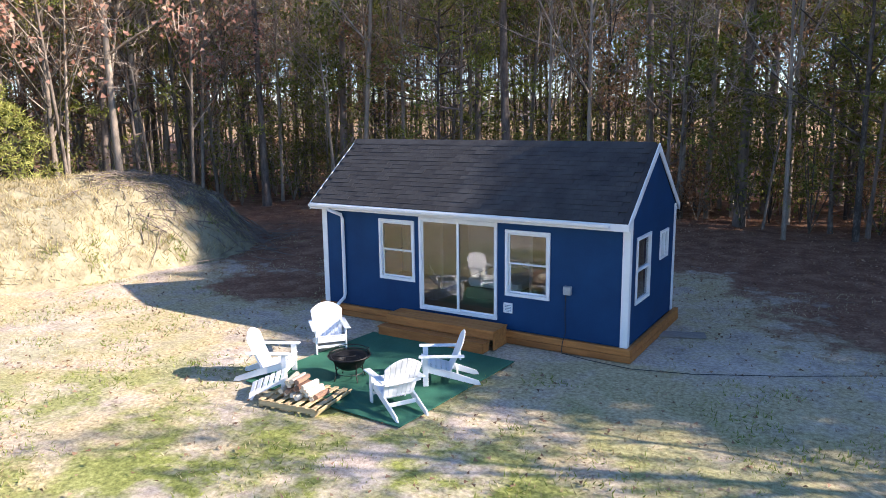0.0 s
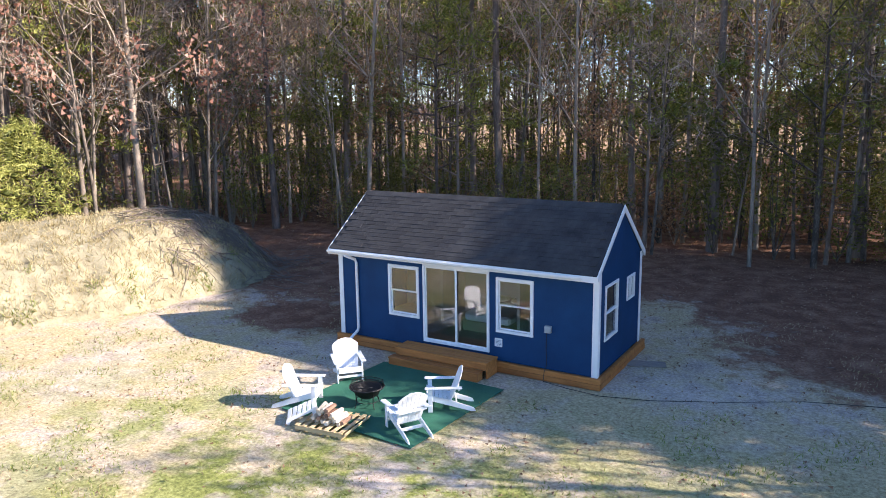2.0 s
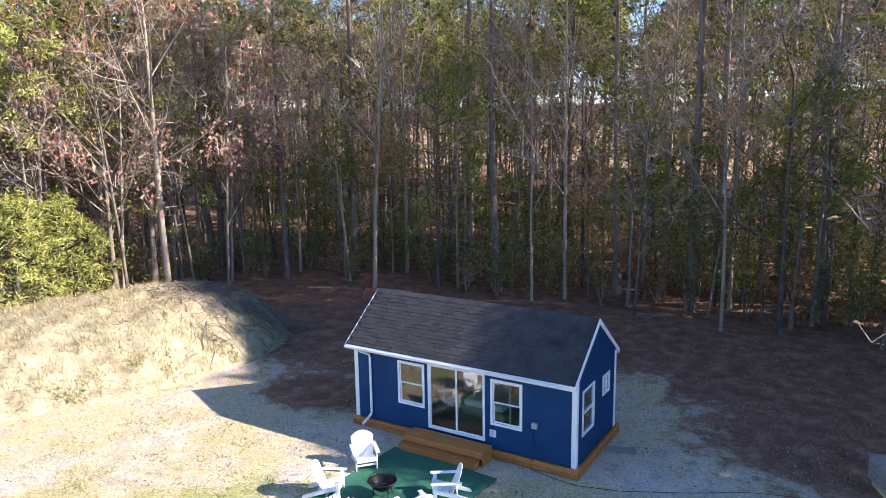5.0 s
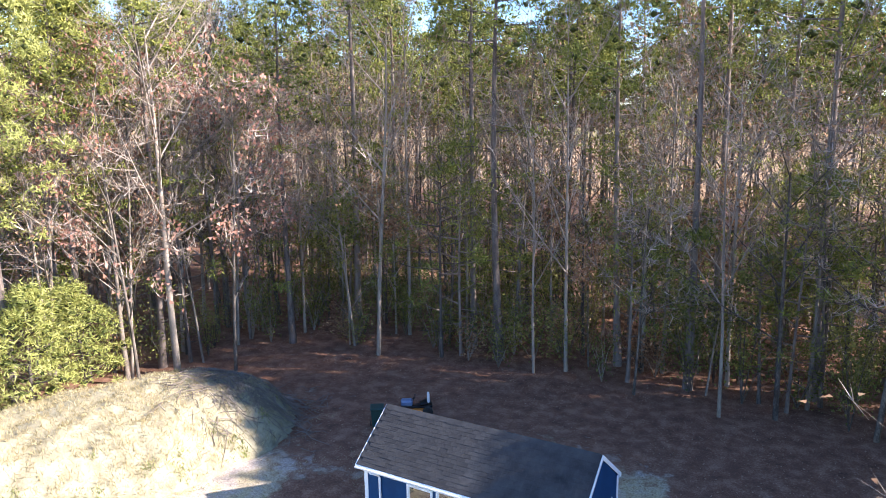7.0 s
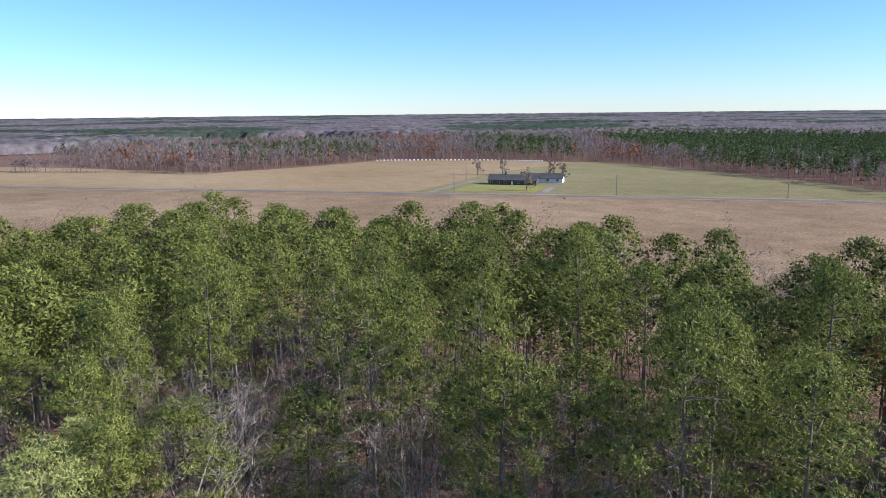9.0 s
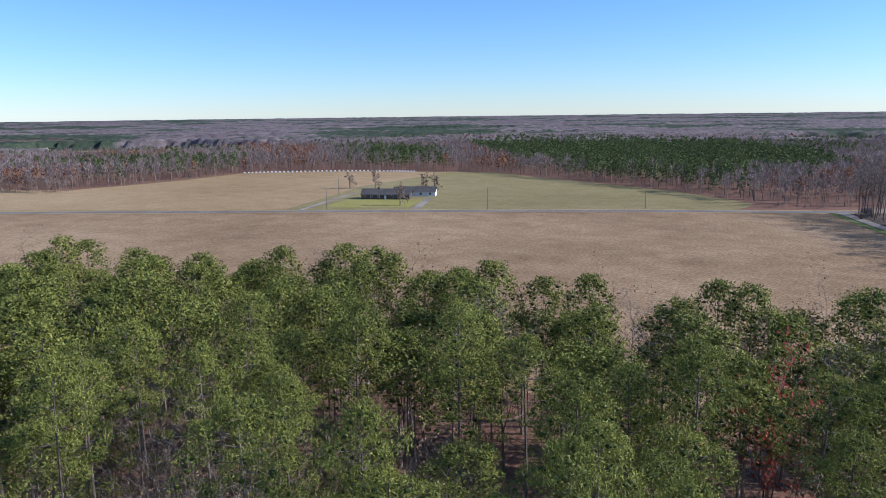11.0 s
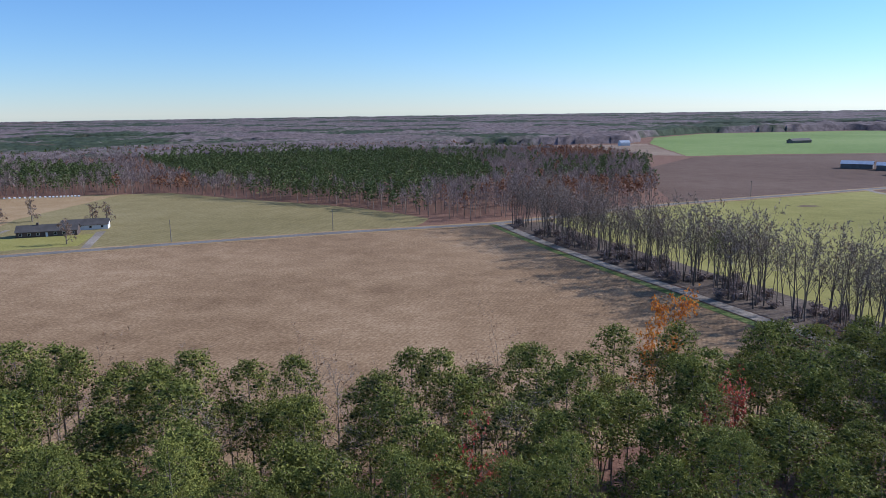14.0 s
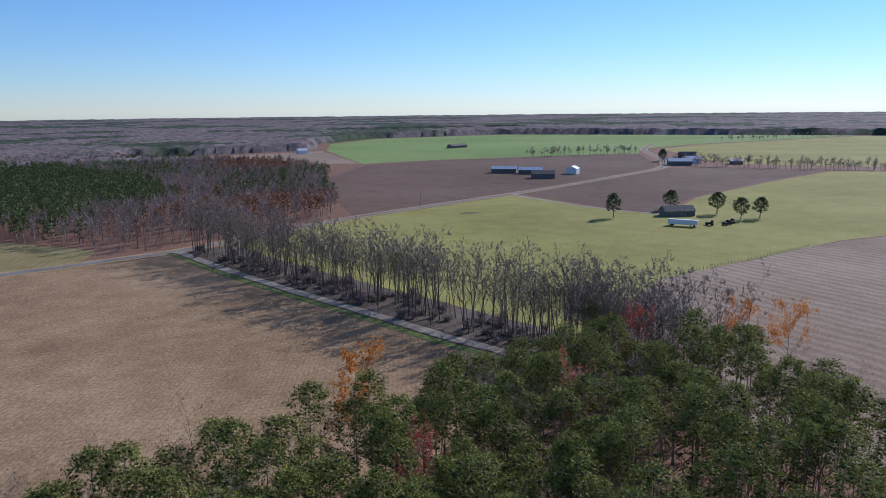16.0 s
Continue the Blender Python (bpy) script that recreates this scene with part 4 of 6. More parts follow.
M["log"] = mixed("split_firewood", (0.09, 0.045, 0.03), (0.34, 0.20, 0.13), 6.0, 0.9, 25.0, 0.6, vary=0.7)
M["grey_box"] = mixed("grey_enamel", (0.25, 0.27, 0.27), (0.40, 0.42, 0.42), 5.0, 0.5, 40.0, 0.05)
M["inner"] = mixed("inner_wall", (0.30, 0.28, 0.25), (0.40, 0.38, 0.345), 2.0, 0.8, 30.0, 0.05)
M["inner_floor"] = mixed("inner_floor", (0.16, 0.10, 0.06), (0.28, 0.19, 0.12), 2.0, 0.5, 20.0, 0.1, (1, 6, 1))
M["cloth"] = mixed("pale_cloth", (0.55, 0.54, 0.52), (0.74, 0.73, 0.70), 3.0, 0.9, 60.0, 0.2)
M["dark_rubber"] = mixed("black_cable", (0.012, 0.012, 0.012), (0.03, 0.03, 0.03), 5.0, 0.6, 40.0, 0.05)


def glass_material():
    n = Nodes("window_glass")
    n.put(n.bsdf, "Transmission Weight", 1.0)
    n.put(n.bsdf, "IOR", 1.7)
    return n.done((0.93, 0.96, 0.95), 0.01, 0.0, 0.7)


M["glass"] = glass_material()

X0, X1, DEPTH, BASE, EAVE, RIDGE = -7.52, 0.18, 3.36, 0.27, 2.83, 4.20
MID = DEPTH / 2
cabin = thing("cabin", "small blue cabin with white trim and a black shingle roof", "house")
WINDOWS = {"l": (-5.78, -4.84, 1.07, 2.44), "r": (-2.46, -1.49, 1.05, 2.42)}
DOOR = (-4.68, -2.68, 0.44, 2.58)
SIDE = ((0.47, 1.38, 1.06, 2.38), (2.16, 2.74, 1.69, 2.27))


def wall_with_holes(u0, u1, z0, z1, holes, thick, to_world, gable=None):
    """A wall in panels round its openings, with real depth."""
    bm = bmesh.new()
    us = sorted({u0, u1, *(h[0] for h in holes), *(h[1] for h in holes)})
    zs = sorted({z0, z1, *(h[2] for h in holes), *(h[3] for h in holes)})
    grid = {}

    def corner(u, z, d):
        key = (round(u, 4), round(z, 4), d)
        if key not in grid:
            grid[key] = bm.verts.new(to_world(u, z, d))
        return grid[key]

    solid = {}
    for i in range(len(us) - 1):
        for j in range(len(zs) - 1):
            cu, cz = (us[i] + us[i + 1]) / 2, (zs[j] + zs[j + 1]) / 2
            solid[i, j] = not any(h[0] < cu < h[1] and h[2] < cz < h[3] for h in holes)
    for (i, j), full in solid.items():
        if not full:
            continue
        a, b, c, d = us[i], us[i + 1], zs[j], zs[j + 1]
        for t in (0, thick):
            bm.faces.new([corner(a, c, t), corner(b, c, t), corner(b, d, t), corner(a, d, t)])
        for (ni, nj), (p, q) in (((i - 1, j), ((a, c), (a, d))), ((i + 1, j), ((b, c), (b, d))), ((i, j - 1), ((a, c), (b, c))), ((i, j + 1), ((a, d), (b, d)))):
            if not solid.get((ni, nj), False):
                bm.faces.new([corner(*p, 0), corner(*q, 0), corner(*q, thick), corner(*p, thick)])
    if gable:
        tip = [bm.verts.new(to_world(gable[0], gable[1], t)) for t in (0, thick)]
        ends = [[bm.verts.new(to_world(u, z1 + 0.002, t)) for t in (0, thick)] for u in (u0, u1)]
        for t in (0, 1):
            bm.faces.new([ends[0][t], ends[1][t], tip[t]])
        for a in ends:
            bm.faces.new([a[0], a[1], tip[1], tip[0]])
    return bm


front_holes = [(*WINDOWS["l"],), (*WINDOWS["r"],), (*DOOR,)]
part("wall", wall_with_holes(X0, X1, BASE, EAVE, front_holes, 0.12, lambda u, z, d: (u, d, z)), M["blue"], cabin, "dark blue painted front wall")
part("wall", wall_with_holes(X0, X1, BASE, EAVE, [], 0.12, lambda u, z, d: (u, DEPTH - d, z)), M["blue"], cabin, "dark blue painted back wall")
part("wall", wall_with_holes(0.12, DEPTH - 0.12, BASE, EAVE, list(SIDE), 0.12, lambda u, z, d: (X1 - d, u, z), (MID, RIDGE - 0.13)), M["blue"], cabin, "dark blue painted gable wall")
part("wall", wall_with_holes(0.12, DEPTH - 0.12, BASE, EAVE, [], 0.12, lambda u, z, d: (X0 + d, u, z), (MID, RIDGE - 0.13)), M["blue"], cabin, "dark blue painted gable wall")
part("floor", box((X0 + 0.12, 0.12, 0.3), (X1 - 0.12, DEPTH - 0.12, 0.42)), M["inner_floor"], cabin)
part("lining", box((X0 + 0.13, DEPTH - 0.16, 0.42), (X1 - 0.13, DEPTH - 0.125, EAVE)), M["inner"], cabin, "pale inner back wall")
part("ceiling", box((X0 + 0.12, 0.12, EAVE - 0.06), (X1 - 0.12, DEPTH - 0.12, EAVE - 0.02)), M["inner"], cabin)
part("partition", box((-2.62, 1.5, 0.42), (-2.54, DEPTH - 0.16, EAVE - 0.06)), M["inner"], cabin, "pale inner partition")
part("partition", box((-5.3, 1.9, 0.42), (-5.22, DEPTH - 0.16, EAVE - 0.06)), M["inner"], cabin, "pale inner partition")

# roof boards, fascia and rakes
OVER_L, OVER_R, OVER_F = 0.20, 0.02, 0.20
slope = math.atan2(RIDGE - EAVE, MID)
run = MID + OVER_F
for sgn, nm in ((1, "front"), (-1, "back")):
    e_y, e_z = (-OVER_F if sgn > 0 else DEPTH + OVER_F), EAVE - OVER_F * math.tan(slope) + 0.10
    bm = bmesh.new()
    a = [(X0 - OVER_L, e_y, e_z), (X1 + OVER_R, e_y, e_z), (X1 + OVER_R, MID, RIDGE), (X0 - OVER_L, MID, RIDGE)]
    lo = [bm.verts.new((x, y, z - 0.07)) for x, y, z in a]
    hi = [bm.verts.new((x, y, z)) for x, y, z in a]
    bm.faces.new(lo[::-1]), bm.faces.new(hi)
    for k in range(4):
        bm.faces.new((lo[k], lo[(k + 1) % 4], hi[(k + 1) % 4], hi[k]))
    part("roof_deck", bm, M["shingle"], cabin, "black roof slope")
    y0, y1 = sorted((e_y, e_y - sgn * 0.025))
    part("fascia", box((X0 - OVER_L, y0, e_z - 0.15), (X1 + OVER_R, y1, e_z - 0.005), 0.004), M["white"], cabin, "white fascia board")
    part("soffit", box((X0 - OVER_L, min(e_y, 0 if sgn > 0 else DEPTH), e_z - 0.13), (X1 + OVER_R, max(e_y, 0 if sgn > 0 else DEPTH), e_z - 0.115)), M["white"], cabin)
    for x, dx in ((X0 - OVER_L, -0.025), (X1 + OVER_R, 0.025)):
        bm = bmesh.new()
        pts = [(e_y - sgn * 0.025, e_z - 0.005), (MID, RIDGE + 0.015), (MID, RIDGE - 0.15), (e_y - sgn * 0.025, e_z - 0.16)]
        p = [bm.verts.new((x, y, z)) for y, z in pts]
        q = [bm.verts.new((x + dx, y, z)) for y, z in pts]
        bm.faces.new(p), bm.faces.new(q[::-1])
        for k in range(4):
            bm.faces.new((p[k], p[(k + 1) % 4], q[(k + 1) % 4], q[k]))
        part("rake_board", bm, M["white"], cabin, "white rake board")
E_Y, E_Z = -OVER_F, EAVE - OVER_F * math.tan(slope) + 0.10
gut = bmesh.new()
prof = [(0.0, 0.0), (-0.02, -0.07), (-0.07, -0.085), (-0.105, -0.05), (-0.115, 0.0), (-0.105, 0.0), (-0.095, -0.045), (-0.065, -0.072), (-0.025, -0.06), (-0.01, 0.0)]
ends = [[gut.verts.new((x, E_Y - 0.026 + y, E_Z - 0.02 + z)) for y, z in prof] for x in (X0 - OVER_L + 0.02, X1 + OVER_R - 0.35)]
for k in range(len(prof)):
    gut.faces.new((ends[0][k], ends[0][(k + 1) % len(prof)], ends[1][(k + 1) % len(prof)], ends[1][k]))
gut.faces.new(ends[0]), gut.faces.new(ends[1][::-1])
part("gutter", gut, M["white"], cabin, "white metal gutter")
spout = bmesh.new()
tube(spout, [(-7.12, E_Y - 0.08, E_Z - 0.08), (-7.1, E_Y - 0.08, E_Z - 0.14), (-6.9, -0.06, E_Z - 0.28), (-6.87, -0.05, E_Z - 0.38), (-6.87, -0.05, 0.52), (-6.88, -0.07, 0.44), (-6.98, -0.32, 0.22), (-7.0, -0.4, 0.18)], 0.042, 8)
part("downspout", spout, M["white"], cabin, "white downspout with elbows")
for x, y in ((X0, 0), (X1, 0), (X0, DEPTH), (X1, DEPTH)):
    sx, sy = (-1 if x == X0 else 1), (-1 if y == 0 else 1)
    bm = bmesh.new()
    add_box(bm, (min(x + sx * 0.02, x - sx * 0.13), min(y, y + sy * 0.02), BASE - 0.02), (max(x + sx * 0.02, x - sx * 0.13), max(y, y + sy * 0.02), EAVE - 0.05), 0.004)
    add_box(bm, (min(x, x + sx * 0.02), min(y, y - sy * 0.13), BASE - 0.02), (max(x, x + sx * 0.02), max(y, y - sy * 0.13), EAVE - 0.05), 0.004)
    part("corner_board", bm, M["white"], cabin, "white corner board")


def frame_bars(u0, u1, z0, z1, w, d0, d1, to_world, cross=()):
    """The bars of a frame, each bevelled, with cross bars at given heights or widths."""
    bm = bmesh.new()
    bars = [(u0, u1, z0, z0 + w), (u0, u1, z1 - w, z1), (u0, u0 + w, z0 + w, z1 - w), (u1 - w, u1, z0 + w, z1 - w)]
    for how, v, cw in cross:
        bars.append((u0 + w, u1 - w, v - cw / 2, v + cw / 2) if how == "z" else (v - cw / 2, v + cw / 2, z0 + w, z1 - w))
    for a, b, c, d in bars:
        p, q = Vector(to_world(a, c, d0)), Vector(to_world(b, d, d1))
        add_box(bm, [min(i, j) for i, j in zip(p, q)], [max(i, j) for i, j in zip(p, q)], 0.006)
    return bm


def pane(bounds, d, to_world, parent):
    u0, u1, z0, z1 = bounds
    p, q = Vector(to_world(u0, z0, d)), Vector(to_world(u1, z1, d + 0.006))
    ob = part("pane", box([min(i, j) for i, j in zip(p, q)], [max(i, j) for i, j in zip(p, q)]), M["glass"], parent)
    ob.visible_shadow = False
    return ob


FRONT = lambda u, z, d: (u, d, z)  # noqa: E731
GABLE = lambda u, z, d: (X1 - d, u, z)  # noqa: E731
for bounds in WINDOWS.values():
    u0, u1, z0, z1 = bounds
    w = part("window", frame_bars(u0 - 0.03, u1 + 0.03, z0 - 0.03, z1 + 0.03, 0.07, -0.03, 0.04, FRONT), M["white"], cabin, "white double-hung window")
    mid = (z0 + z1) / 2
    part("sash", frame_bars(u0 + 0.04, u1 - 0.04, mid - 0.02, z1 - 0.04, 0.035, 0.0, 0.03, FRONT), M["white"], w)
    part("sash", frame_bars(u0 + 0.04, u1 - 0.04, z0 + 0.04, mid + 0.02, 0.04, 0.032, 0.06, FRONT), M["white"], w)
    pane((u0 + 0.07, u1 - 0.07, mid, z1 - 0.07), 0.012, FRONT, w)
    pane((u0 + 0.07, u1 - 0.07, z0 + 0.07, mid), 0.044, FRONT, w)
u0, u1, z0, z1 = SIDE[0]
w = part("window", frame_bars(u0 - 0.03, u1 + 0.03, z0 - 0.03, z1 + 0.03, 0.07, -0.03, 0.04, GABLE, (("z", (z0 + z1) / 2, 0.05),)), M["white"], cabin, "white double-hung gable window")
pane((u0, u1, z0, z1), 0.02, GABLE, w)
u0, u1, z0, z1 = SIDE[1]
w = part("window", frame_bars(u0 - 0.03, u1 + 0.03, z0 - 0.03, z1 + 0.03, 0.06, -0.03, 0.04, GABLE, (("u", (u0 + u1) / 2, 0.05),)), M["white"], cabin, "small white sliding window")
pane((u0, u1, z0, z1), 0.02, GABLE, w)
u0, u1, z0, z1 = DOOR
dr = part("sliding_door", frame_bars(u0, u1, z0, z1, 0.065, -0.035, 0.06, FRONT), M["white"], cabin, "white sliding glass patio door, closed")
um = (u0 + u1) / 2
part("door_panel", frame_bars(u0 + 0.05, um + 0.04, z0 + 0.05, z1 - 0.05, 0.055, -0.005, 0.025, FRONT), M["white"], dr)
part("door_panel", frame_bars(um - 0.04, u1 - 0.05, z0 + 0.05, z1 - 0.05, 0.055, 0.028, 0.055, FRONT), M["white"], dr)
part("door_handle", box((u0 + 0.065, -0.045, 1.35), (u0 + 0.09, -0.005, 1.6), 0.006), M["white"], dr, "white pull handle")
pane((u0 + 0.1, um, z0 + 0.1, z1 - 0.1), 0.006, FRONT, dr)
pane((um, u1 - 0.1, z0 + 0.1, z1 - 0.1), 0.038, FRONT, dr)

vent = part("wall_vent", frame_bars(-2.52, -2.31, 0.64, 0.86, 0.025, -0.03, 0.0, FRONT), M["white"], cabin, "square white wall vent")
for k in range(5):
    part("slat", box((-2.495, -0.022, 0.675 + 0.034 * k), (-2.335, -0.002, 0.695 + 0.034 * k), 0.002, None), M["white"], vent)
meter = part("meter_box", box((-1.14, -0.09, 1.21), (-0.97, 0.0, 1.39), 0.012), M["grey_box"], cabin, "small grey electric box")
part("lid", box((-1.13, -0.1, 1.22), (-0.98, -0.091, 1.38), 0.004), M["grey_box"], meter)
cab = bmesh.new()
tube(cab, [(-1.1, -0.03, 1.22), (-1.11, -0.025, 0.8), (-1.09, -0.03, 0.4), (-1.1, -0.16, 0.22), (-1.1, -0.2, 0.03)], 0.009, 6)
part("cable", cab, M["dark_rubber"], cabin, "thin black cable")

# base beams
for k, (z0, z1) in enumerate(((0.0, 0.135), (0.14, 0.272))):
    o = 0.13 - 0.01 * k
    part("beam", box((X0 - 0.1, -o, z0), (X1 + o, -0.03, z1), 0.008), M["cedar"], cabin, "stained timber base beam")
    part("beam", box((X1 + 0.02, -0.025, z0), (X1 + o, DEPTH + 0.2, z1), 0.008, None), M["cedar"], cabin, "stained timber base beam")
    part("beam", box((X0 - o, -0.025, z0), (X0 - 0.02, DEPTH + 0.2, z1), 0.008, None), M["cedar"], cabin, "stained timber base beam")
    part("beam", box((X0, DEPTH + 0.03, z0), (X1, DEPTH + 0.13, z1), 0.008, None), M["cedar"], cabin, "stained timber base beam")

# steps
steps = thing("wooden_steps", "stained wooden steps with a wide landing before the door", "steps")
for k in range(4):
    y = -0.15 - 0.155 * k
    part("plank", box((-5.12, y - 0.148, 0.385), (-2.36, y, 0.425), 0.005), M["cedar"], steps)
part("riser", box((-5.10, -0.755, 0.23), (-2.38, -0.715, 0.383), 0.004), M["cedar"], steps)
for x in (-5.1, -3.75, -2.42):
    part("joist", box((x, -0.712, 0.0), (x + 0.04, -0.15, 0.383), 0.004), M["cedar"], steps)
for k in range(2):
    y = -0.757 - 0.15 * k
    part("plank", box((-5.15, y - 0.143, 0.185), (-2.46, y, 0.225), 0.005), M["cedar"], steps)
part("riser", box((-5.13, -1.035, 0.0), (-2.48, -0.995, 0.183), 0.004), M["cedar"], steps)
for x in (-5.13, -2.52):
    part("joist", box((x, -0.99, 0.0), (x + 0.04, -0.76, 0.183), 0.004), M["cedar"], steps)

# ---- the yard ----
CREST = [(-18.9, 4.2, 2.35, 3.1), (-19.6, 3.0, 2.75, 4.4), (-20.9, 0.6, 2.72, 5.4), (-22.9, -3.4, 2.45, 5.4), (-26.0, -9.5, 2.2, 5.4), (-29.0, -15.0, 1.6, 5.0)]
M["mound"] = mixed("straw_covered_earth", (0.13, 0.105, 0.058), (0.44, 0.385, 0.245), 1.6, 0.95, 14.0, 1.0)


def mound_height(x, y):
    """The height of the earth mound over the ground."""
    best = np.zeros(np.shape(x))
    for (x0, y0, h0, w0), (x1, y1, h1, w1) in zip(CREST, CREST[1:]):
        dx, dy = x1 - x0, y1 - y0
        t = np.clip(((x - x0) * dx + (y - y0) * dy) / (dx * dx + dy * dy), 0, 1)
        px, py = x - x0 - t * dx, y - y0 - t * dy
        front_side = px * 0.89 - py * 0.45 > 0
        wide = (w0 + (w1 - w0) * t) * np.where(front_side, 1.0, 0.8)
        d = np.hypot(px, py) / wide
        best = np.maximum(best, (h0 + (h1 - h0) * t) * np.clip(1 - d * d, 0, 1) ** 0.85)
    return best


def lumps(x, y):
    return np.array([noise.noise((a * 0.7, b * 0.7, 5.0)) * 0.28 + noise.noise((a * 2.0, b * 2.0, 5.0)) * 0.17 for a, b in zip(x, y)])


def mound_top(x, y):
    h = mound_height(x, y)
    return h + lumps(x, y) * np.clip(h, 0, 1)


def mound():
    xs, ys = np.arange(-36, -11, 0.28), np.arange(-21, 13.5, 0.28)
    gx, gy = np.meshgrid(xs, ys)
    x, y = gx.ravel(), gy.ravel()
    h = mound_height(x, y)
    z = np.where(h > 0, h + lumps(x, y) * np.clip(h, 0, 1), -0.25)
    n = len(xs)
    i = (np.arange(len(ys) - 1)[:, None] * n + np.arange(n - 1)[None, :]).ravel()
    quads = np.stack([i, i + 1, i + n + 1, i + n], 1)
    quads = quads[(h[quads] > 0).any(1)]
    tris = np.concatenate([quads[:, [0, 1, 2]], quads[:, [0, 2, 3]]])
    ob = tri_object("earth_mound", np.stack([x, y, z], 1), tris, M["mound"])
    ob.data.polygons.foreach_set("use_smooth", [True] * len(tris))
    return structure(ob, "earth mound overgrown with dry straw-coloured grass", "mound")


mound()


def blades(name, label, seed, count, region, height, width, material, clumps, keep=None, lift=None):
    """Grass in clumps: single blades, nobody could count them."""
    r = np.random.default_rng(seed)
    lo, hi = region
    cx, cy = r.uniform(lo[0], hi[0], clumps), r.uniform(lo[1], hi[1], clumps)
    pick = r.integers(0, clumps, count)
    x = cx[pick] + r.normal(size=count) * 0.16
    y = cy[pick] + r.normal(size=count) * 0.16
    ok = np.ones(count, bool) if keep is None else keep(x, y)
    x, y = x[ok], y[ok]
    z = np.zeros(len(x)) if lift is None else lift(x, y)
    way = unit(r.normal(size=(len(x), 3)) * [0.6, 0.6, 0.2] + [0, 0, 0.8])
    ob = tri_object(name, *slivers(r, np.stack([x, y, z - 0.02], 1), way, height, width), material)
    return tagged(ob, label, "grass", "", "stuff")


def open_yard(x, y):
    house = (x > -8.0) & (x < 0.4) & (y > -1.3) & (y < 4.2)
    rug = (np.abs(x + 3.85) < 2.0) & (np.abs(y + 2.85) < 2.0)
    return ~house & ~rug & (mound_height(x, y) < 0.05)


blades("dry_grass", "dry straw grass on the mound", 301, 75000, ((-33, -17), (-14, 9)), 0.24, 0.026, M["grass_dry"], 16000,
       lambda x, y: mound_height(x, y) > 0.12, mound_top)
patch_at = lambda x, y, s, o: np.array([noise.noise((a * s, b * s, o)) for a, b in zip(x, y)])  # noqa: E731
blades("green_grass", "green weeds at the mound's foot", 306, 9000, ((-24, -12), (-14, 8)), 0.2, 0.03, M["grass_green"], 160,
       lambda x, y: (mound_height(x, y) > 0.05) & (mound_height(x, y) < 1.6), mound_top)
blades("green_grass", "patches of short green grass in the yard", 302, 26000, ((-16, -14), (11, 0)), 0.09, 0.022, M["grass_green"], 5200,
       lambda x, y: open_yard(x, y) & (patch_at(x, y, 0.55, 9.0) > 0.08))
blades("dry_grass", "thin dry grass in the yard", 303, 26000, ((-20, -14), (12, 8)), 0.08, 0.022, M["grass_dry"], 6500,
       lambda x, y: open_yard(x, y) & (patch_at(x, y, 0.4, 3.0) > -0.05))


def fallen(seed, count):
    r = np.random.default_rng(seed)
    x, y = r.uniform(-26, 14, count), r.uniform(-12, 26, count)
    ok = open_yard(x, y) & (r.uniform(0, 1, count) < np.clip((y + 2) / 12, 0.3, 1))
    c = np.stack([x[ok], y[ok], np.full(ok.sum(), 0.02)], 1)
    way = unit(r.normal(size=(len(c), 3)) * [1, 1, 0.25])
    tagged(tri_object("fallen_leaves", *slivers(r, c, way, 0.07, 0.055), M["litter"]), "brown fallen leaves on the ground", "leaves", "", "stuff")


fallen(304, 26000)


def brush_pile():
    r = np.random.default_rng(305)
    pieces = []
    for k in range(620):
        x, y = -18.0 + r.normal() * 1.2, 4.5 + r.normal() * 1.5
        h = float(mound_height(np.array(x), np.array(y)))
        az, lng = r.uniform(0, 6.28), r.uniform(0.5, 1.5)
        p = np.array([x, y, max(h, 0) + r.uniform(0.0, 0.25)])
        q = p + np.array([math.cos(az), math.sin(az), r.uniform(-0.1, 0.22)]) * lng
        q[2] = float(mound_height(np.array(q[0]), np.array(q[1]))) + r.uniform(0.02, 0.22)
        pieces.append(np_tube([p, (p + q) / 2 + r.normal(size=3) * 0.08, q], [0.022, 0.016, 0.006], 3))
    tagged(tri_object("brush_pile", *joined(pieces), M["bark_far"]), "grey brushwood heaped on the mound's end", "brushwood", "", "stuff")


brush_pile()

rug = bmesh.new()
add_box(rug, (-1.83, -1.83, 0.0), (1.83, 1.83, 0.018), 0.006)
tagged(part("outdoor_rug", rug, M["rug"]), "square green turf rug on sandy ground", "rug").matrix_basis = pose(-3.62, -2.88, 0.012, 0, 0, -3.4)


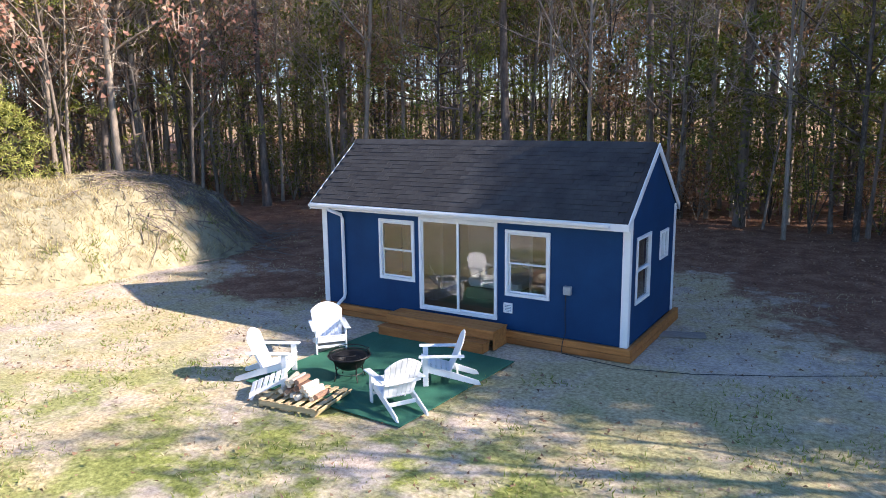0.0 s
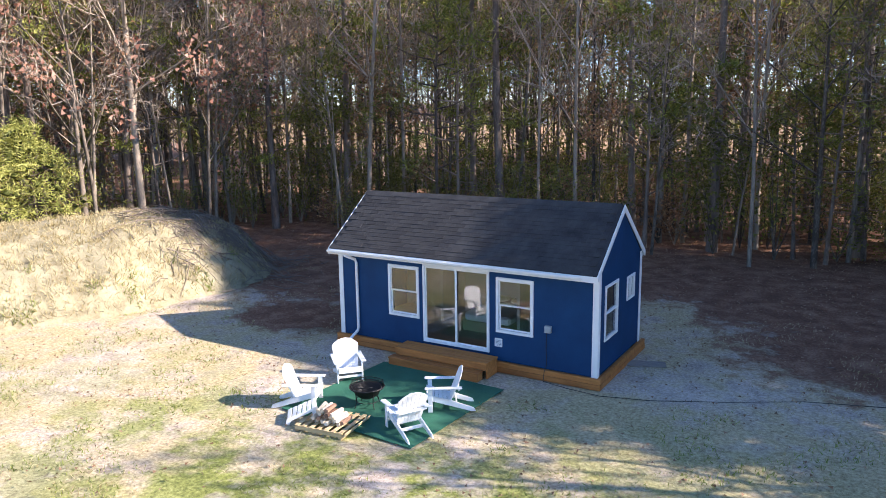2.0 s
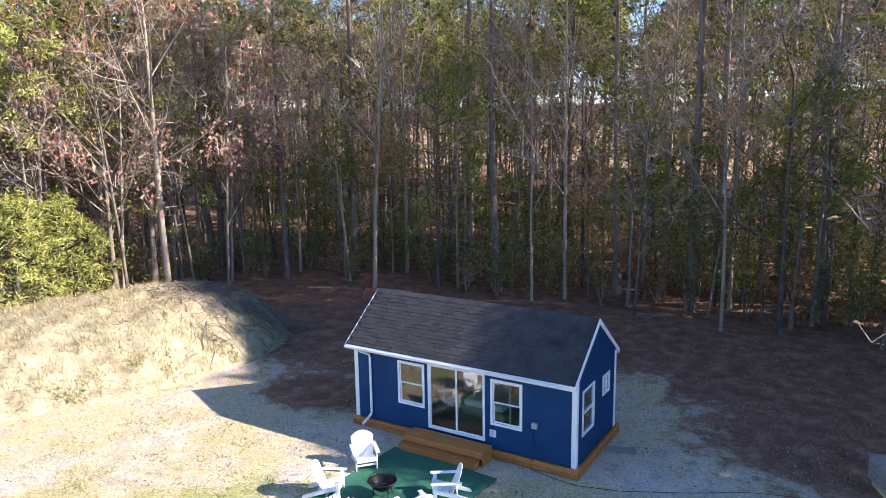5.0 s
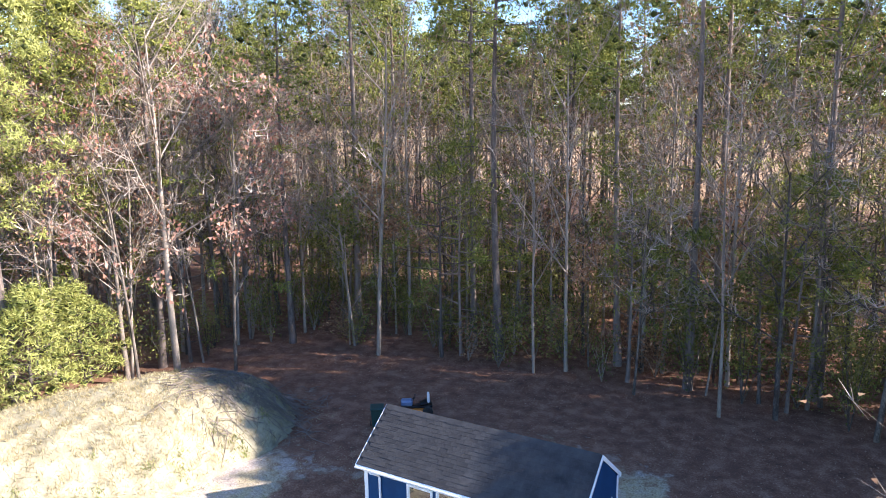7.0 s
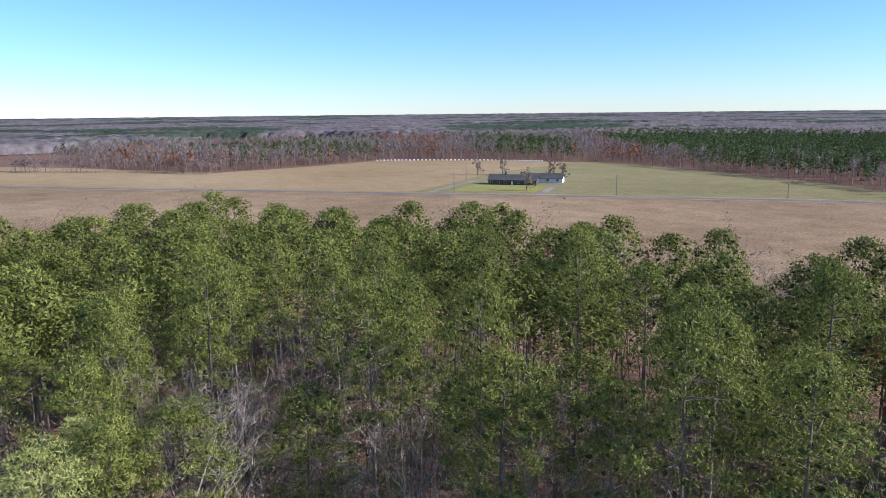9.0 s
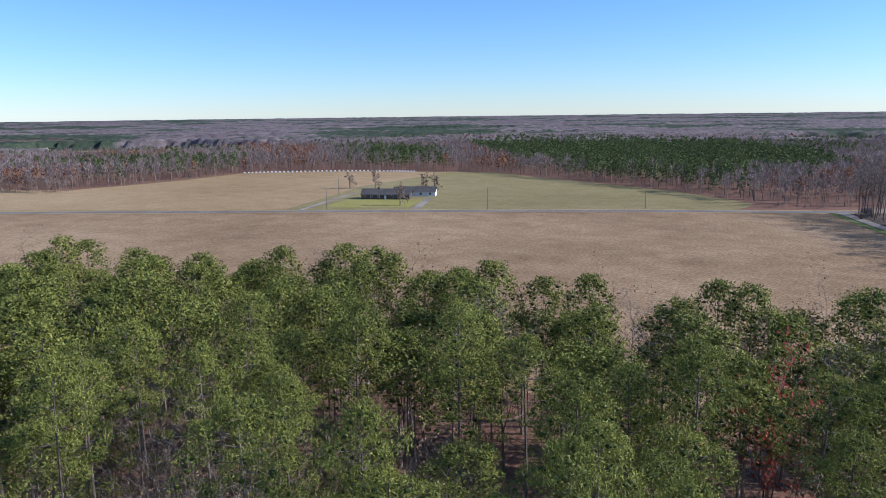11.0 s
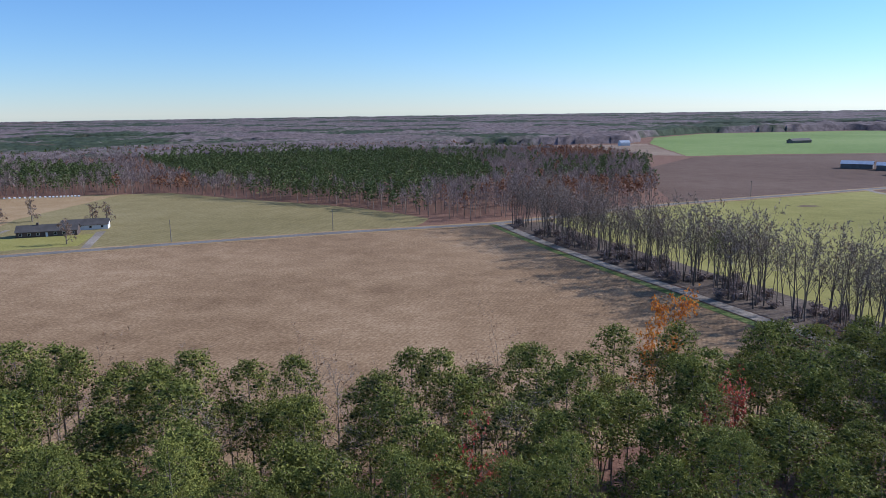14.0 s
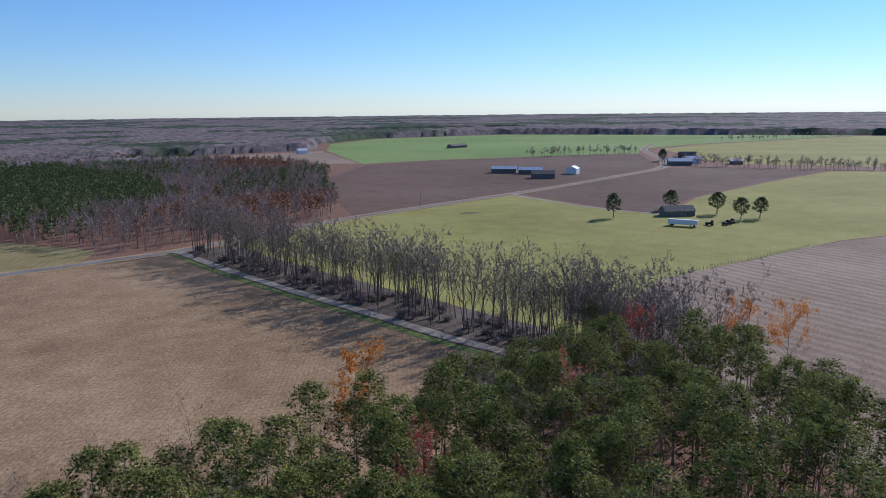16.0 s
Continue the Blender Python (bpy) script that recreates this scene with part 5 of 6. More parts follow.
def adirondack():
    ch = thing("adirondack_chair", "white plastic slatted garden chair", "chair")
    w = M["plastic_white"]
    for s in (-1, 1):
        bm = bmesh.new()
        pts = [(0.34, 0.385), (0.34, 0.27), (-0.60, 0.0), (-0.70, 0.0), (-0.66, 0.075), (-0.15, 0.26)]
        a = [bm.verts.new((x, s * 0.255, z)) for x, z in pts]
        b = [bm.verts.new((x, s * 0.285, z)) for x, z in pts]
        bm.faces.new(a), bm.faces.new(b[::-1])
        for k in range(len(pts)):
            bm.faces.new((a[k], a[(k + 1) % 6], b[(k + 1) % 6], b[k]))
        part("side_rail", bm, w, ch)
        part("leg", box((0.25, min(s * 0.29, s * 0.32), 0.0), (0.35, max(s * 0.29, s * 0.32), 0.545), 0.006), w, ch)
        arm = bmesh.new()
        add_box(arm, (-0.40, s * 0.33 - 0.065, 0.547), (0.42, s * 0.33 + 0.065, 0.575), 0.012)
        part("armrest", arm, w, ch)
    for k in range(6):
        t = k / 5
        x, z = 0.34 - 0.46 * t, 0.40 - 0.155 * t
        part("seat_slat", box((-0.042, -0.285, -0.011), (0.042, 0.285, 0.011), 0.004, pose(x, 0, z, 0, 0 - 18, 0)), w, ch)
    for k in range(-3, 4):
        length = 0.80 - 0.0133 * k * k
        bm = bmesh.new()
        add_box(bm, (-0.011, -0.038, 0.0), (0.011, 0.038, length), 0.006)
        for v in bm.verts:
            if v.co.z > 0.3:
                v.co.z -= 0.55 * ((k * 0.078 + v.co.y) ** 2 - (k * 0.078) ** 2) * 4
                v.co.y *= 1 + 0.35 * v.co.z
        part("back_slat", bm, w, ch).matrix_basis = pose(-0.13, k * 0.078, 0.20, -k * 1.6, -22, 0)
    part("apron", box((0.345, -0.285, 0.28), (0.37, 0.285, 0.385), 0.005), w, ch)
    part("back_brace", box((-0.345, -0.33, 0.49), (-0.315, 0.33, 0.545), 0.005), w, ch)
    part("stretcher", box((-0.30, -0.254, 0.10), (-0.27, 0.254, 0.17), 0.005), w, ch)
    part("stretcher", box((0.27, -0.289, 0.14), (0.30, 0.289, 0.20), 0.005), w, ch)
    return ch


RUG_TOP = 0.03
CHAIRS = [(-5.30, -4.10, 0.0, 26), (-5.42, -2.36, 0.0, -42), (-2.40, -2.74, RUG_TOP, 213), (-2.48, -4.12, RUG_TOP, 150)]
first = adirondack()
first["group"] = "garden chairs round the fire pit"
for x, y, z, turn in CHAIRS[1:]:
    copy_thing(first, pose(x, y, z, 0, 0, turn))
first.matrix_basis = pose(*CHAIRS[0][:3], 0, 0, CHAIRS[0][3])

stool = thing("footrest", "white slatted plastic footrest beside the firewood", "footrest", at=pose(-4.72, -4.78, 0.0, 0, 0, 40))
for s in (-1, 1):
    bm = bmesh.new()
    pts = [(0.25, 0.0), (0.32, 0.0), (0.27, 0.36), (-0.34, 0.14), (-0.36, 0.02), (-0.30, 0.0), (-0.24, 0.1), (0.2, 0.27)]
    a = [bm.verts.new((x, s * 0.22, z)) for x, z in pts]
    b = [bm.verts.new((x, s * 0.25, z)) for x, z in pts]
    bm.faces.new(a), bm.faces.new(b[::-1])
    for k in range(len(pts)):
        bm.faces.new((a[k], a[(k + 1) % 8], b[(k + 1) % 8], b[k]))
    part("side_rail", bm, M["plastic_white"], stool)
for k in range(6):
    part("slat", box((-0.042, -0.26, -0.01), (0.042, 0.26, 0.01), 0.004, pose(0.24 - 0.105 * k, 0, 0.36 - 0.04 * k, 0, -20, 0)), M["plastic_white"], stool)


def fire_pit():
    fp = thing("fire_pit", "round black steel fire pit bowl on legs", "fire pit", at=pose(-3.94, -3.52, RUG_TOP, 0, 0, 20) @ Matrix.Diagonal((0.88, 0.88, 1.15, 1.0)))
    bm = bmesh.new()
    prof = [(0.06, 0.16), (0.2, 0.18), (0.31, 0.25), (0.365, 0.36), (0.44, 0.375), (0.44, 0.385), (0.36, 0.375), (0.3, 0.27), (0.19, 0.2), (0.06, 0.18)]
    rings = [[bm.verts.new((r * math.cos(a), r * math.sin(a), z)) for a in (2 * math.pi * k / 28 for k in range(28))] for r, z in prof]
    for p, q in zip(rings, rings[1:]):
        for k in range(28):
            bm.faces.new((p[k], p[(k + 1) % 28], q[(k + 1) % 28], q[k]))
    bm.faces.new(rings[0]), bm.faces.new(rings[-1])
    part("bowl", bm, M["black_steel"], fp, smooth=True)
    ring = [(0.45 * math.cos(a), 0.45 * math.sin(a), 0.40) for a in np.linspace(0, 2 * math.pi, 33)]
    part("rim", tube(bmesh.new(), ring, 0.012, 6, False), M["black_steel"], fp)
    hoop = [(0.40 * math.cos(a), 0.40 * math.sin(a), 0.47) for a in np.linspace(0.3, 2 * math.pi - 0.9, 25)]
    part("upper_ring", tube(bmesh.new(), hoop, 0.009, 5), M["black_steel"], fp)
    for k in range(4):
        a = 0.5 + k * 1.45
        part("post", tube(bmesh.new(), [(0.43 * math.cos(a), 0.43 * math.sin(a), 0.385), (0.40 * math.cos(a), 0.40 * math.sin(a), 0.47)], 0.007, 5), M["black_steel"], fp)
    low = [(0.30 * math.cos(a), 0.30 * math.sin(a), 0.12) for a in np.linspace(0, 2 * math.pi, 25)]
    part("lower_ring", tube(bmesh.new(), low, 0.008, 5, False), M["black_steel"], fp)
    for k in range(4):
        a = math.pi / 4 + k * math.pi / 2
        part("leg", tube(bmesh.new(), [(0.33 * math.cos(a), 0.33 * math.sin(a), 0.3), (0.30 * math.cos(a), 0.30 * math.sin(a), 0.12), (0.36 * math.cos(a), 0.36 * math.sin(a), 0.0)], 0.014, 6), M["black_steel"], fp)
        part("handle", tube(bmesh.new(), [(0.44 * math.cos(a - 0.2), 0.44 * math.sin(a - 0.2), 0.39), (0.47 * math.cos(a), 0.47 * math.sin(a), 0.46), (0.44 * math.cos(a + 0.2), 0.44 * math.sin(a + 0.2), 0.39)], 0.008, 5), M["black_steel"], fp)
    for k in range(-5, 6):
        y = k * 0.065
        half = math.sqrt(max(0.01, 0.37 ** 2 - y * y))
        part("grate_bar", tube(bmesh.new(), [(-half, y, 0.372), (half, y, 0.372)], 0.006, 5), M["black_steel"], fp)


fire_pit()

pallet = thing("wooden_pallet", "pale wooden pallet holding firewood", "pallet", at=pose(-4.0, -4.72, 0.0, 0, 0, 7))
for k in range(3):
    part("stringer", box((-0.58, -0.48 + 0.46 * k, 0.02), (0.58, -0.44 + 0.46 * k, 0.11), 0.003), M["pallet"], pallet)
for k in range(7):
    part("slat", box((-0.58 + 0.178 * k, -0.5, 0.112), (-0.49 + 0.178 * k, 0.52, 0.13), 0.003), M["pallet"], pallet)
for k in range(3):
    part("slat", box((-0.58 + 0.53 * k, -0.5, 0.0), (-0.49 + 0.53 * k, 0.52, 0.018), 0.003), M["pallet"], pallet)
for k in range(3):
    part("side_board", box((0.5, -0.5, 0.0), (0.52, 0.52, 0.095), 0.003, pose(0.03 + 0.07 * k, 0, 0.135 + 0.085 * k, 0, 30, 0)), M["pallet"], pallet)


def firewood():
    r = np.random.default_rng(77)
    shapes = []
    for k in range(4):
        bm = bmesh.new()
        n = 5
        ring = [(0.055 * math.cos(a) * r.uniform(0.7, 1.2), 0.055 * math.sin(a) * r.uniform(0.6, 1.2)) for a in (2 * math.pi * j / n for j in range(n))]
        p = [bm.verts.new((-0.2, y, z)) for y, z in ring]
        q = [bm.verts.new((0.2, y * r.uniform(0.85, 1.1), z * r.uniform(0.85, 1.1))) for y, z in ring]
        bm.faces.new(p), bm.faces.new(q[::-1])
        for j in range(n):
            bm.faces.new((p[j], p[(j + 1) % n], q[(j + 1) % n], q[j]))
        shapes.append(bm)
    base = pose(-4.0, -4.72, 0.0, 0, 0, 7)
    protos = []
    for k, bm in enumerate(shapes):
        protos.append(tagged(part("firewood_log", bm, M["log_pale" if k else "log"]), "split firewood log on the pallet", "firewood", "firewood on the pallet"))
    used = set()
    for row, (n, z) in enumerate(((8, 0.19), (7, 0.275), (5, 0.355), (3, 0.43))):
        for j in range(n):
            x = -0.30 + 0.098 * (j + row * 0.5)
            m = base @ pose(x, r.uniform(-0.08, 0.08) - 0.05, z, r.uniform(-12, 12), r.uniform(-5, 5), 90 + r.uniform(-14, 14))
            k = int(r.integers(4))
            if k not in used:
                protos[k].matrix_basis = m
                used.add(k)
            else:
                copy_thing(protos[k], m)


firewood()

cable = tube(bmesh.new(), [(-1.1, -0.2, 0.015), (-0.4, -0.35, 0.015), (0.4, -0.42, 0.015), (1.5, -0.12, 0.015), (3.0, 0.62, 0.015), (4.5, 1.5, 0.015), (7, 2.3, 0.015), (11, 3.4, 0.02)], 0.008, 6)
tagged(part("power_cable", cable, M["dark_rubber"]), "black power cable lying on the ground", "cable")
M["old_wood"] = mixed("weathered_board", (0.16, 0.13, 0.11), (0.34, 0.30, 0.26), 2.0, 0.9, 18.0, 0.4, (0.6, 5, 5))
tagged(part("loose_board", box((-0.5, -0.2, 0.0), (0.5, 0.2, 0.035), 0.008, pose(0.72, 2.25, 0.0, 0, 0, 20)), M["old_wood"]), "weathered flat board lying beside the cabin", "board")
crate = thing("timber_crate", "weathered timber crate on pale blocks at the yard's edge", "crate", at=pose(8.55, 3.55, 0.0, 0, 0, 24))
for k in range(4):
    for s in (-1, 1):
        part("board", box((-1.2, s * 0.6 - 0.015, 0.24 + 0.15 * k), (1.2, s * 0.6 + 0.015, 0.38 + 0.15 * k), 0.004), M["old_wood"], crate)
        part("board", box((s * 1.215 - 0.015, -0.58, 0.24 + 0.15 * k), (s * 1.215 + 0.015, 0.58, 0.38 + 0.15 * k), 0.004), M["old_wood"], crate)
part("bottom", box((-1.19, -0.58, 0.2), (1.19, 0.58, 0.238)), M["old_wood"], crate)
part("lid", box((-1.24, -0.63, 0.832), (1.24, 0.63, 0.86), 0.006), M["old_wood"], crate)
for x in (-1.0, 1.0):
    part("block", box((x - 0.12, -0.55, 0.0), (x + 0.12, 0.55, 0.199), 0.01), M["pallet"], crate, "pale wooden block")

M["bin_green"] = mixed("dark_green_plastic", (0.01, 0.035, 0.03), (0.02, 0.06, 0.05), 3.0, 0.5, 40.0, 0.05)
cart = thing("wheelie_bin", "dark green wheeled bin behind the cabin", "bin", at=pose(-12.4, 7.3, 0, 0, 0, 35))
bm = box((-0.28, -0.3, 0.08), (0.28, 0.3, 0.98), 0.03)
for v in bm.verts:
    k = 0.78 + 0.22 * v.co.z
    v.co.x *= k
    v.co.y *= k
part("body", bm, M["bin_green"], cart)
part("lid", box((-0.31, -0.34, 0.985), (0.31, 0.36, 1.05), 0.02), M["bin_green"], cart)
part("handle", tube(bmesh.new(), [(-0.22, 0.36, 0.94), (-0.22, 0.43, 0.98), (0.22, 0.43, 0.98), (0.22, 0.36, 0.94)], 0.016, 6), M["bin_green"], cart)
for s in (-1, 1):
    part("wheel", tube(bmesh.new(), [(s * 0.29, 0.26, 0.12), (s * 0.34, 0.26, 0.12)], 0.12, 14), M["dark_rubber"], cart)

M["orange_paint"] = mixed("orange_enamel", (0.50, 0.14, 0.02), (0.72, 0.24, 0.04), 3.0, 0.4, 40.0, 0.03)
M["blue_grey"] = mixed("blue_grey_plastic", (0.10, 0.14, 0.22), (0.18, 0.24, 0.36), 3.0, 0.5, 40.0, 0.03)
mower = thing("riding_mower", "orange riding mower with a black and white seat", "mower", at=pose(-11.7, 9.6, 0, 0, 0, 35))
part("deck", box((-0.62, -0.42, 0.14), (0.55, 0.42, 0.30), 0.05), M["orange_paint"], mower)
part("chassis", box((-0.75, -0.2, 0.305), (0.75, 0.2, 0.42), 0.03), M["black_steel"], mower)
part("hood", box((-0.78, -0.24, 0.425), (-0.2, 0.24, 0.72), 0.08), M["blue_grey"], mower)
part("seat", box((0.12, -0.22, 0.46), (0.55, 0.22, 0.56), 0.04), M["black_steel"], mower)
part("backrest", box((0.5, -0.23, 0.565), (0.62, 0.23, 1.0), 0.05), M["plastic_white"], mower, "white seat back")
part("steering_wheel", tube(bmesh.new(), [(-0.12 + 0.05 * math.sin(a), 0.17 * math.cos(a), 0.82 + 0.16 * math.sin(a)) for a in np.linspace(0, 2 * math.pi, 17)], 0.014, 5, False), M["black_steel"], mower)
part("column", tube(bmesh.new(), [(-0.25, 0, 0.70), (-0.12, 0, 0.82)], 0.02, 6), M["black_steel"], mower)
for x, r in ((-0.6, 0.18), (0.5, 0.25)):
    for s in (-1, 1):
        part("wheel", tube(bmesh.new(), [(x, s * 0.44, r), (x, s * 0.58, r)], r, 16), M["dark_rubber"], mower)

bed = thing("bed", "bed with pale covers inside the cabin", "bed", at=pose(-3.55, 2.35, 0.42))
part("frame", box((-0.75, -0.9, 0.0), (0.75, 1.0, 0.28), 0.02), M["inner_floor"], bed)
part("mattress", box((-0.72, -0.87, 0.282), (0.72, 0.97, 0.52), 0.06), M["cloth"], bed)
part("pillow", box((-0.6, 0.5, 0.525), (-0.05, 0.9, 0.66), 0.06), M["cloth"], bed)
part("pillow", box((0.05, 0.5, 0.525), (0.6, 0.9, 0.66), 0.06), M["cloth"], bed)

# ---- farms and poles beyond the fields ----
M["brick_dark"] = mixed("dark_brick", (0.06, 0.045, 0.04), (0.14, 0.10, 0.085), 0.4, 0.9, 3.0, 0.3)
M["roof_grey"] = mixed("grey_roof", (0.06, 0.052, 0.046), (0.125, 0.108, 0.095), 0.3, 0.8, 4.0, 0.2)
M["roof_tin"] = mixed("pale_tin_roof", (0.40, 0.42, 0.45), (0.62, 0.64, 0.66), 0.3, 0.45, 4.0, 0.1, metal=0.3)
M["white_board"] = mixed("white_boards", (0.62, 0.62, 0.61), (0.80, 0.80, 0.78), 0.4, 0.6, 5.0, 0.1)
M["barn_wood"] = mixed("grey_barn_boards", (0.10, 0.085, 0.075), (0.22, 0.19, 0.17), 0.5, 0.9, 4.0, 0.3)
M["dark_glass"] = mixed("dark_window", (0.012, 0.014, 0.016), (0.03, 0.034, 0.04), 1.0, 0.15, 9.0, 0.0)
M["pole_wood"] = mixed("grey_pole", (0.12, 0.10, 0.085), (0.26, 0.23, 0.20), 0.8, 0.9, 6.0, 0.3)


def far_house(name, label, category, x, y, turn, w, d, h, rise, wall, roof, windows=0, door=False):
    """A gabled building with eaves, its windows set into the long walls."""
    ob = thing(name, label, category, at=pose(x, y, 0, 0, 0, turn))
    bm = bmesh.new()
    prof = [(-d / 2, 0), (d / 2, 0), (d / 2, h), (0, h + rise), (-d / 2, h)]
    a = [bm.verts.new((-w / 2, u, z)) for u, z in prof]
    b = [bm.verts.new((w / 2, u, z)) for u, z in prof]
    bm.faces.new(a), bm.faces.new(b[::-1])
    for k in range(5):
        bm.faces.new((a[k], a[(k + 1) % 5], b[(k + 1) % 5], b[k]))
    part("wall", bm, wall, ob)
    o = 0.5
    for s in (-1, 1):
        bm = bmesh.new()
        lo = [(-w / 2 - o, s * (d / 2 + o), h - o * rise / (d / 2)), (w / 2 + o, s * (d / 2 + o), h - o * rise / (d / 2)), (w / 2 + o, 0, h + rise), (-w / 2 - o, 0, h + rise)]
        p, q = [bm.verts.new((i, j, k + 0.03)) for i, j, k in lo], [bm.verts.new((i, j, k + 0.22)) for i, j, k in lo]
        bm.faces.new(p[::-1]), bm.faces.new(q)
        for k in range(4):
            bm.faces.new((p[k], p[(k + 1) % 4], q[(k + 1) % 4], q[k]))
        part("roof", bm, roof, ob)
    for k in range(windows):
        u = -w / 2 + w * (k + 0.5) / windows
        for s in (-1, 1):
            y0, y1 = sorted((s * d / 2, s * (d / 2 + 0.08)))
            if door and k == windows // 2:
                part("door", box((u - 0.5, y0, 0.1), (u + 0.5, y1, 2.2), 0.02), M["white_board"], ob)
                continue
            win = part("window", box((u - 0.7, y0, 0.9), (u + 0.7, y1, 2.2), 0.02), M["white_board"], ob)
            y0, y1 = sorted((s * (d / 2 + 0.08), s * (d / 2 + 0.11)))
            part("pane", box((u - 0.58, y0, 1.0), (u + 0.58, y1, 2.1)), M["dark_glass"], win)
    return ob


farm = far_house("farmhouse", "long dark brick farmhouse with a grey roof among fields", "house", -178, 343.5, 15, 27, 9, 2.8, 2.6, M["brick_dark"], M["roof_grey"], 7, True)
part("chimney", box((-5, -0.5, 3.5), (-4, 0.5, 6.6), 0.04), M["brick_dark"], farm)
far_house("garage", "low garage with white posts behind the farmhouse", "garage", -168, 362, 15, 22, 8, 2.7, 2.4, M["white_board"], M["roof_grey"], 4)
far_house("farm_shed", "dark timber shed under pines", "shed", 341, 320, -22, 19, 10, 3.4, 2.8, M["barn_wood"], M["roof_grey"], 2)
far_house("barn", "long barn with a pale tin roof", "barn", 413, 643, -38, 26, 12, 4.5, 2.5, M["barn_wood"], M["roof_tin"])
far_house("barn", "long barn with a pale tin roof", "barn", 430, 618, -38, 24, 12, 4.5, 2.5, M["barn_wood"], M["roof_tin"])
far_house("barn", "dark open timber barn", "barn", 412, 570, -30, 22, 12, 4.5, 3.0, M["barn_wood"], M["roof_grey"])
far_house("farm_building", "white farm building with a tin roof", "barn", 466, 594, 40, 14, 11, 5.5, 2.5, M["white_board"], M["roof_tin"], 2)
far_house("farm_building", "farm building with a pale tin roof", "barn", 636, 616, -35, 26, 12, 5, 3, M["barn_wood"], M["roof_tin"])
far_house("farm_building", "white farm building with a tin roof", "barn", 668, 628, -35, 18, 12, 6, 3, M["white_board"], M["roof_tin"], 3)
far_house("farmhouse", "two-storey dark farmhouse among trees", "house", 700, 668, -35, 20, 12, 7, 4, M["brick_dark"], M["roof_grey"], 5)
far_house("farm_building", "small brown shed beside the hedgerow", "shed", 700, 590, -35, 14, 8, 4, 2, M["barn_wood"], M["roof_tin"])
far_house("shed", "small far white shed", "shed", 330, 1120, 10, 16, 10, 5, 3, M["white_board"], M["roof_tin"])
far_house("barn", "far dark barn in green fields", "barn", 610, 1120, 20, 40, 12, 4, 3, M["barn_wood"], M["roof_grey"])

trailer = thing("box_trailer", "long white box trailer parked by the shed", "trailer", at=pose(313, 287, 0, 0, 0, -55))
part("body", box((-8.2, -1.3, 1.1), (8.2, 1.3, 3.9), 0.08), M["white_board"], trailer)
for x in (-6.8, -5.6, 6.2):
    for s in (-1, 1):
        part("wheel", tube(bmesh.new(), [(x, s * 0.8, 0.5), (x, s * 1.2, 0.5)], 0.5, 12), M["dark_rubber"], trailer)
part("landing_leg", box((4.2, -0.8, 0.0), (4.5, 0.8, 1.1), 0.03), M["black_steel"], trailer)
for x, y, turn in ((328, 281, -50), (337, 277, 10), (343, 279, 20)):
    car = thing("tractor", "dark farm machine parked on grass", "farm machine", "dark farm machines", pose(x, y, 0, 0, 0, turn))
    part("body", box((-2.6, -1.0, 0.7), (1.2, 1.0, 1.9), 0.15), M["black_steel"], car)
    part("cab", box((0.2, -0.9, 1.92), (2.0, 0.9, 3.0), 0.15), M["black_steel"], car)
    for wx in (-1.8, 1.2):
        for s in (-1, 1):
            part("wheel", tube(bmesh.new(), [(wx, s * 0.9, 0.75), (wx, s * 1.4, 0.75)], 0.75, 12), M["dark_rubber"], car)


def utility_pole(x, y, h=10.5):
    ob = thing("utility_pole", "grey wooden utility pole beside the road", "pole", "poles along the road", pose(x, y, 0, 0, 0, 20))
    part("post", tube(bmesh.new(), [(0, 0, -0.2), (0, 0, h)], [0.2, 0.13], 8), M["pole_wood"], ob)
    part("crossarm", box((-0.06, -1.1, h - 0.7), (0.06, 1.1, h - 0.56), 0.01), M["pole_wood"], ob)
    for s in (-1, 0, 1):
        part("insulator", tube(bmesh.new(), [(0, s * 1.0, h - 0.56), (0, s * 1.0, h - 0.36)], 0.06, 6), M["grey_box"], ob)


for x, y in ((-109, 316), (-37.5, 340.5), (-184, 290), (-214, 352), (33, 366), (96, 392), (222, 446)):
    utility_pole(x, y)


def bales():
    r = np.random.default_rng(88)
    proto = None
    line = [(-372, 470), (-350, 487), (-322, 501), (-292, 512), (-262, 517), (-240, 520)]
    for (x0, y0), (x1, y1) in zip(line, line[1:]):
        for k in range(9):
            t = (k + 0.5) / 9
            m = pose(x0 + (x1 - x0) * t, y0 + (y1 - y0) * t - 4, 0.65, 0, 0, 30 + r.uniform(-4, 4))
            if proto is None:
                bm = bmesh.new()
                tube(bm, [(-0.65, 0, 0), (-0.55, 0, 0), (0.55, 0, 0), (0.65, 0, 0)], [0.58, 0.66, 0.66, 0.58], 14)
                proto = tagged(part("hay_bale", bm, M["white_board"]), "round white-wrapped hay bale at the field's edge", "hay bale", "hay bales along the wood")
                proto.matrix_basis = m
            else:
                copy_thing(proto, m)


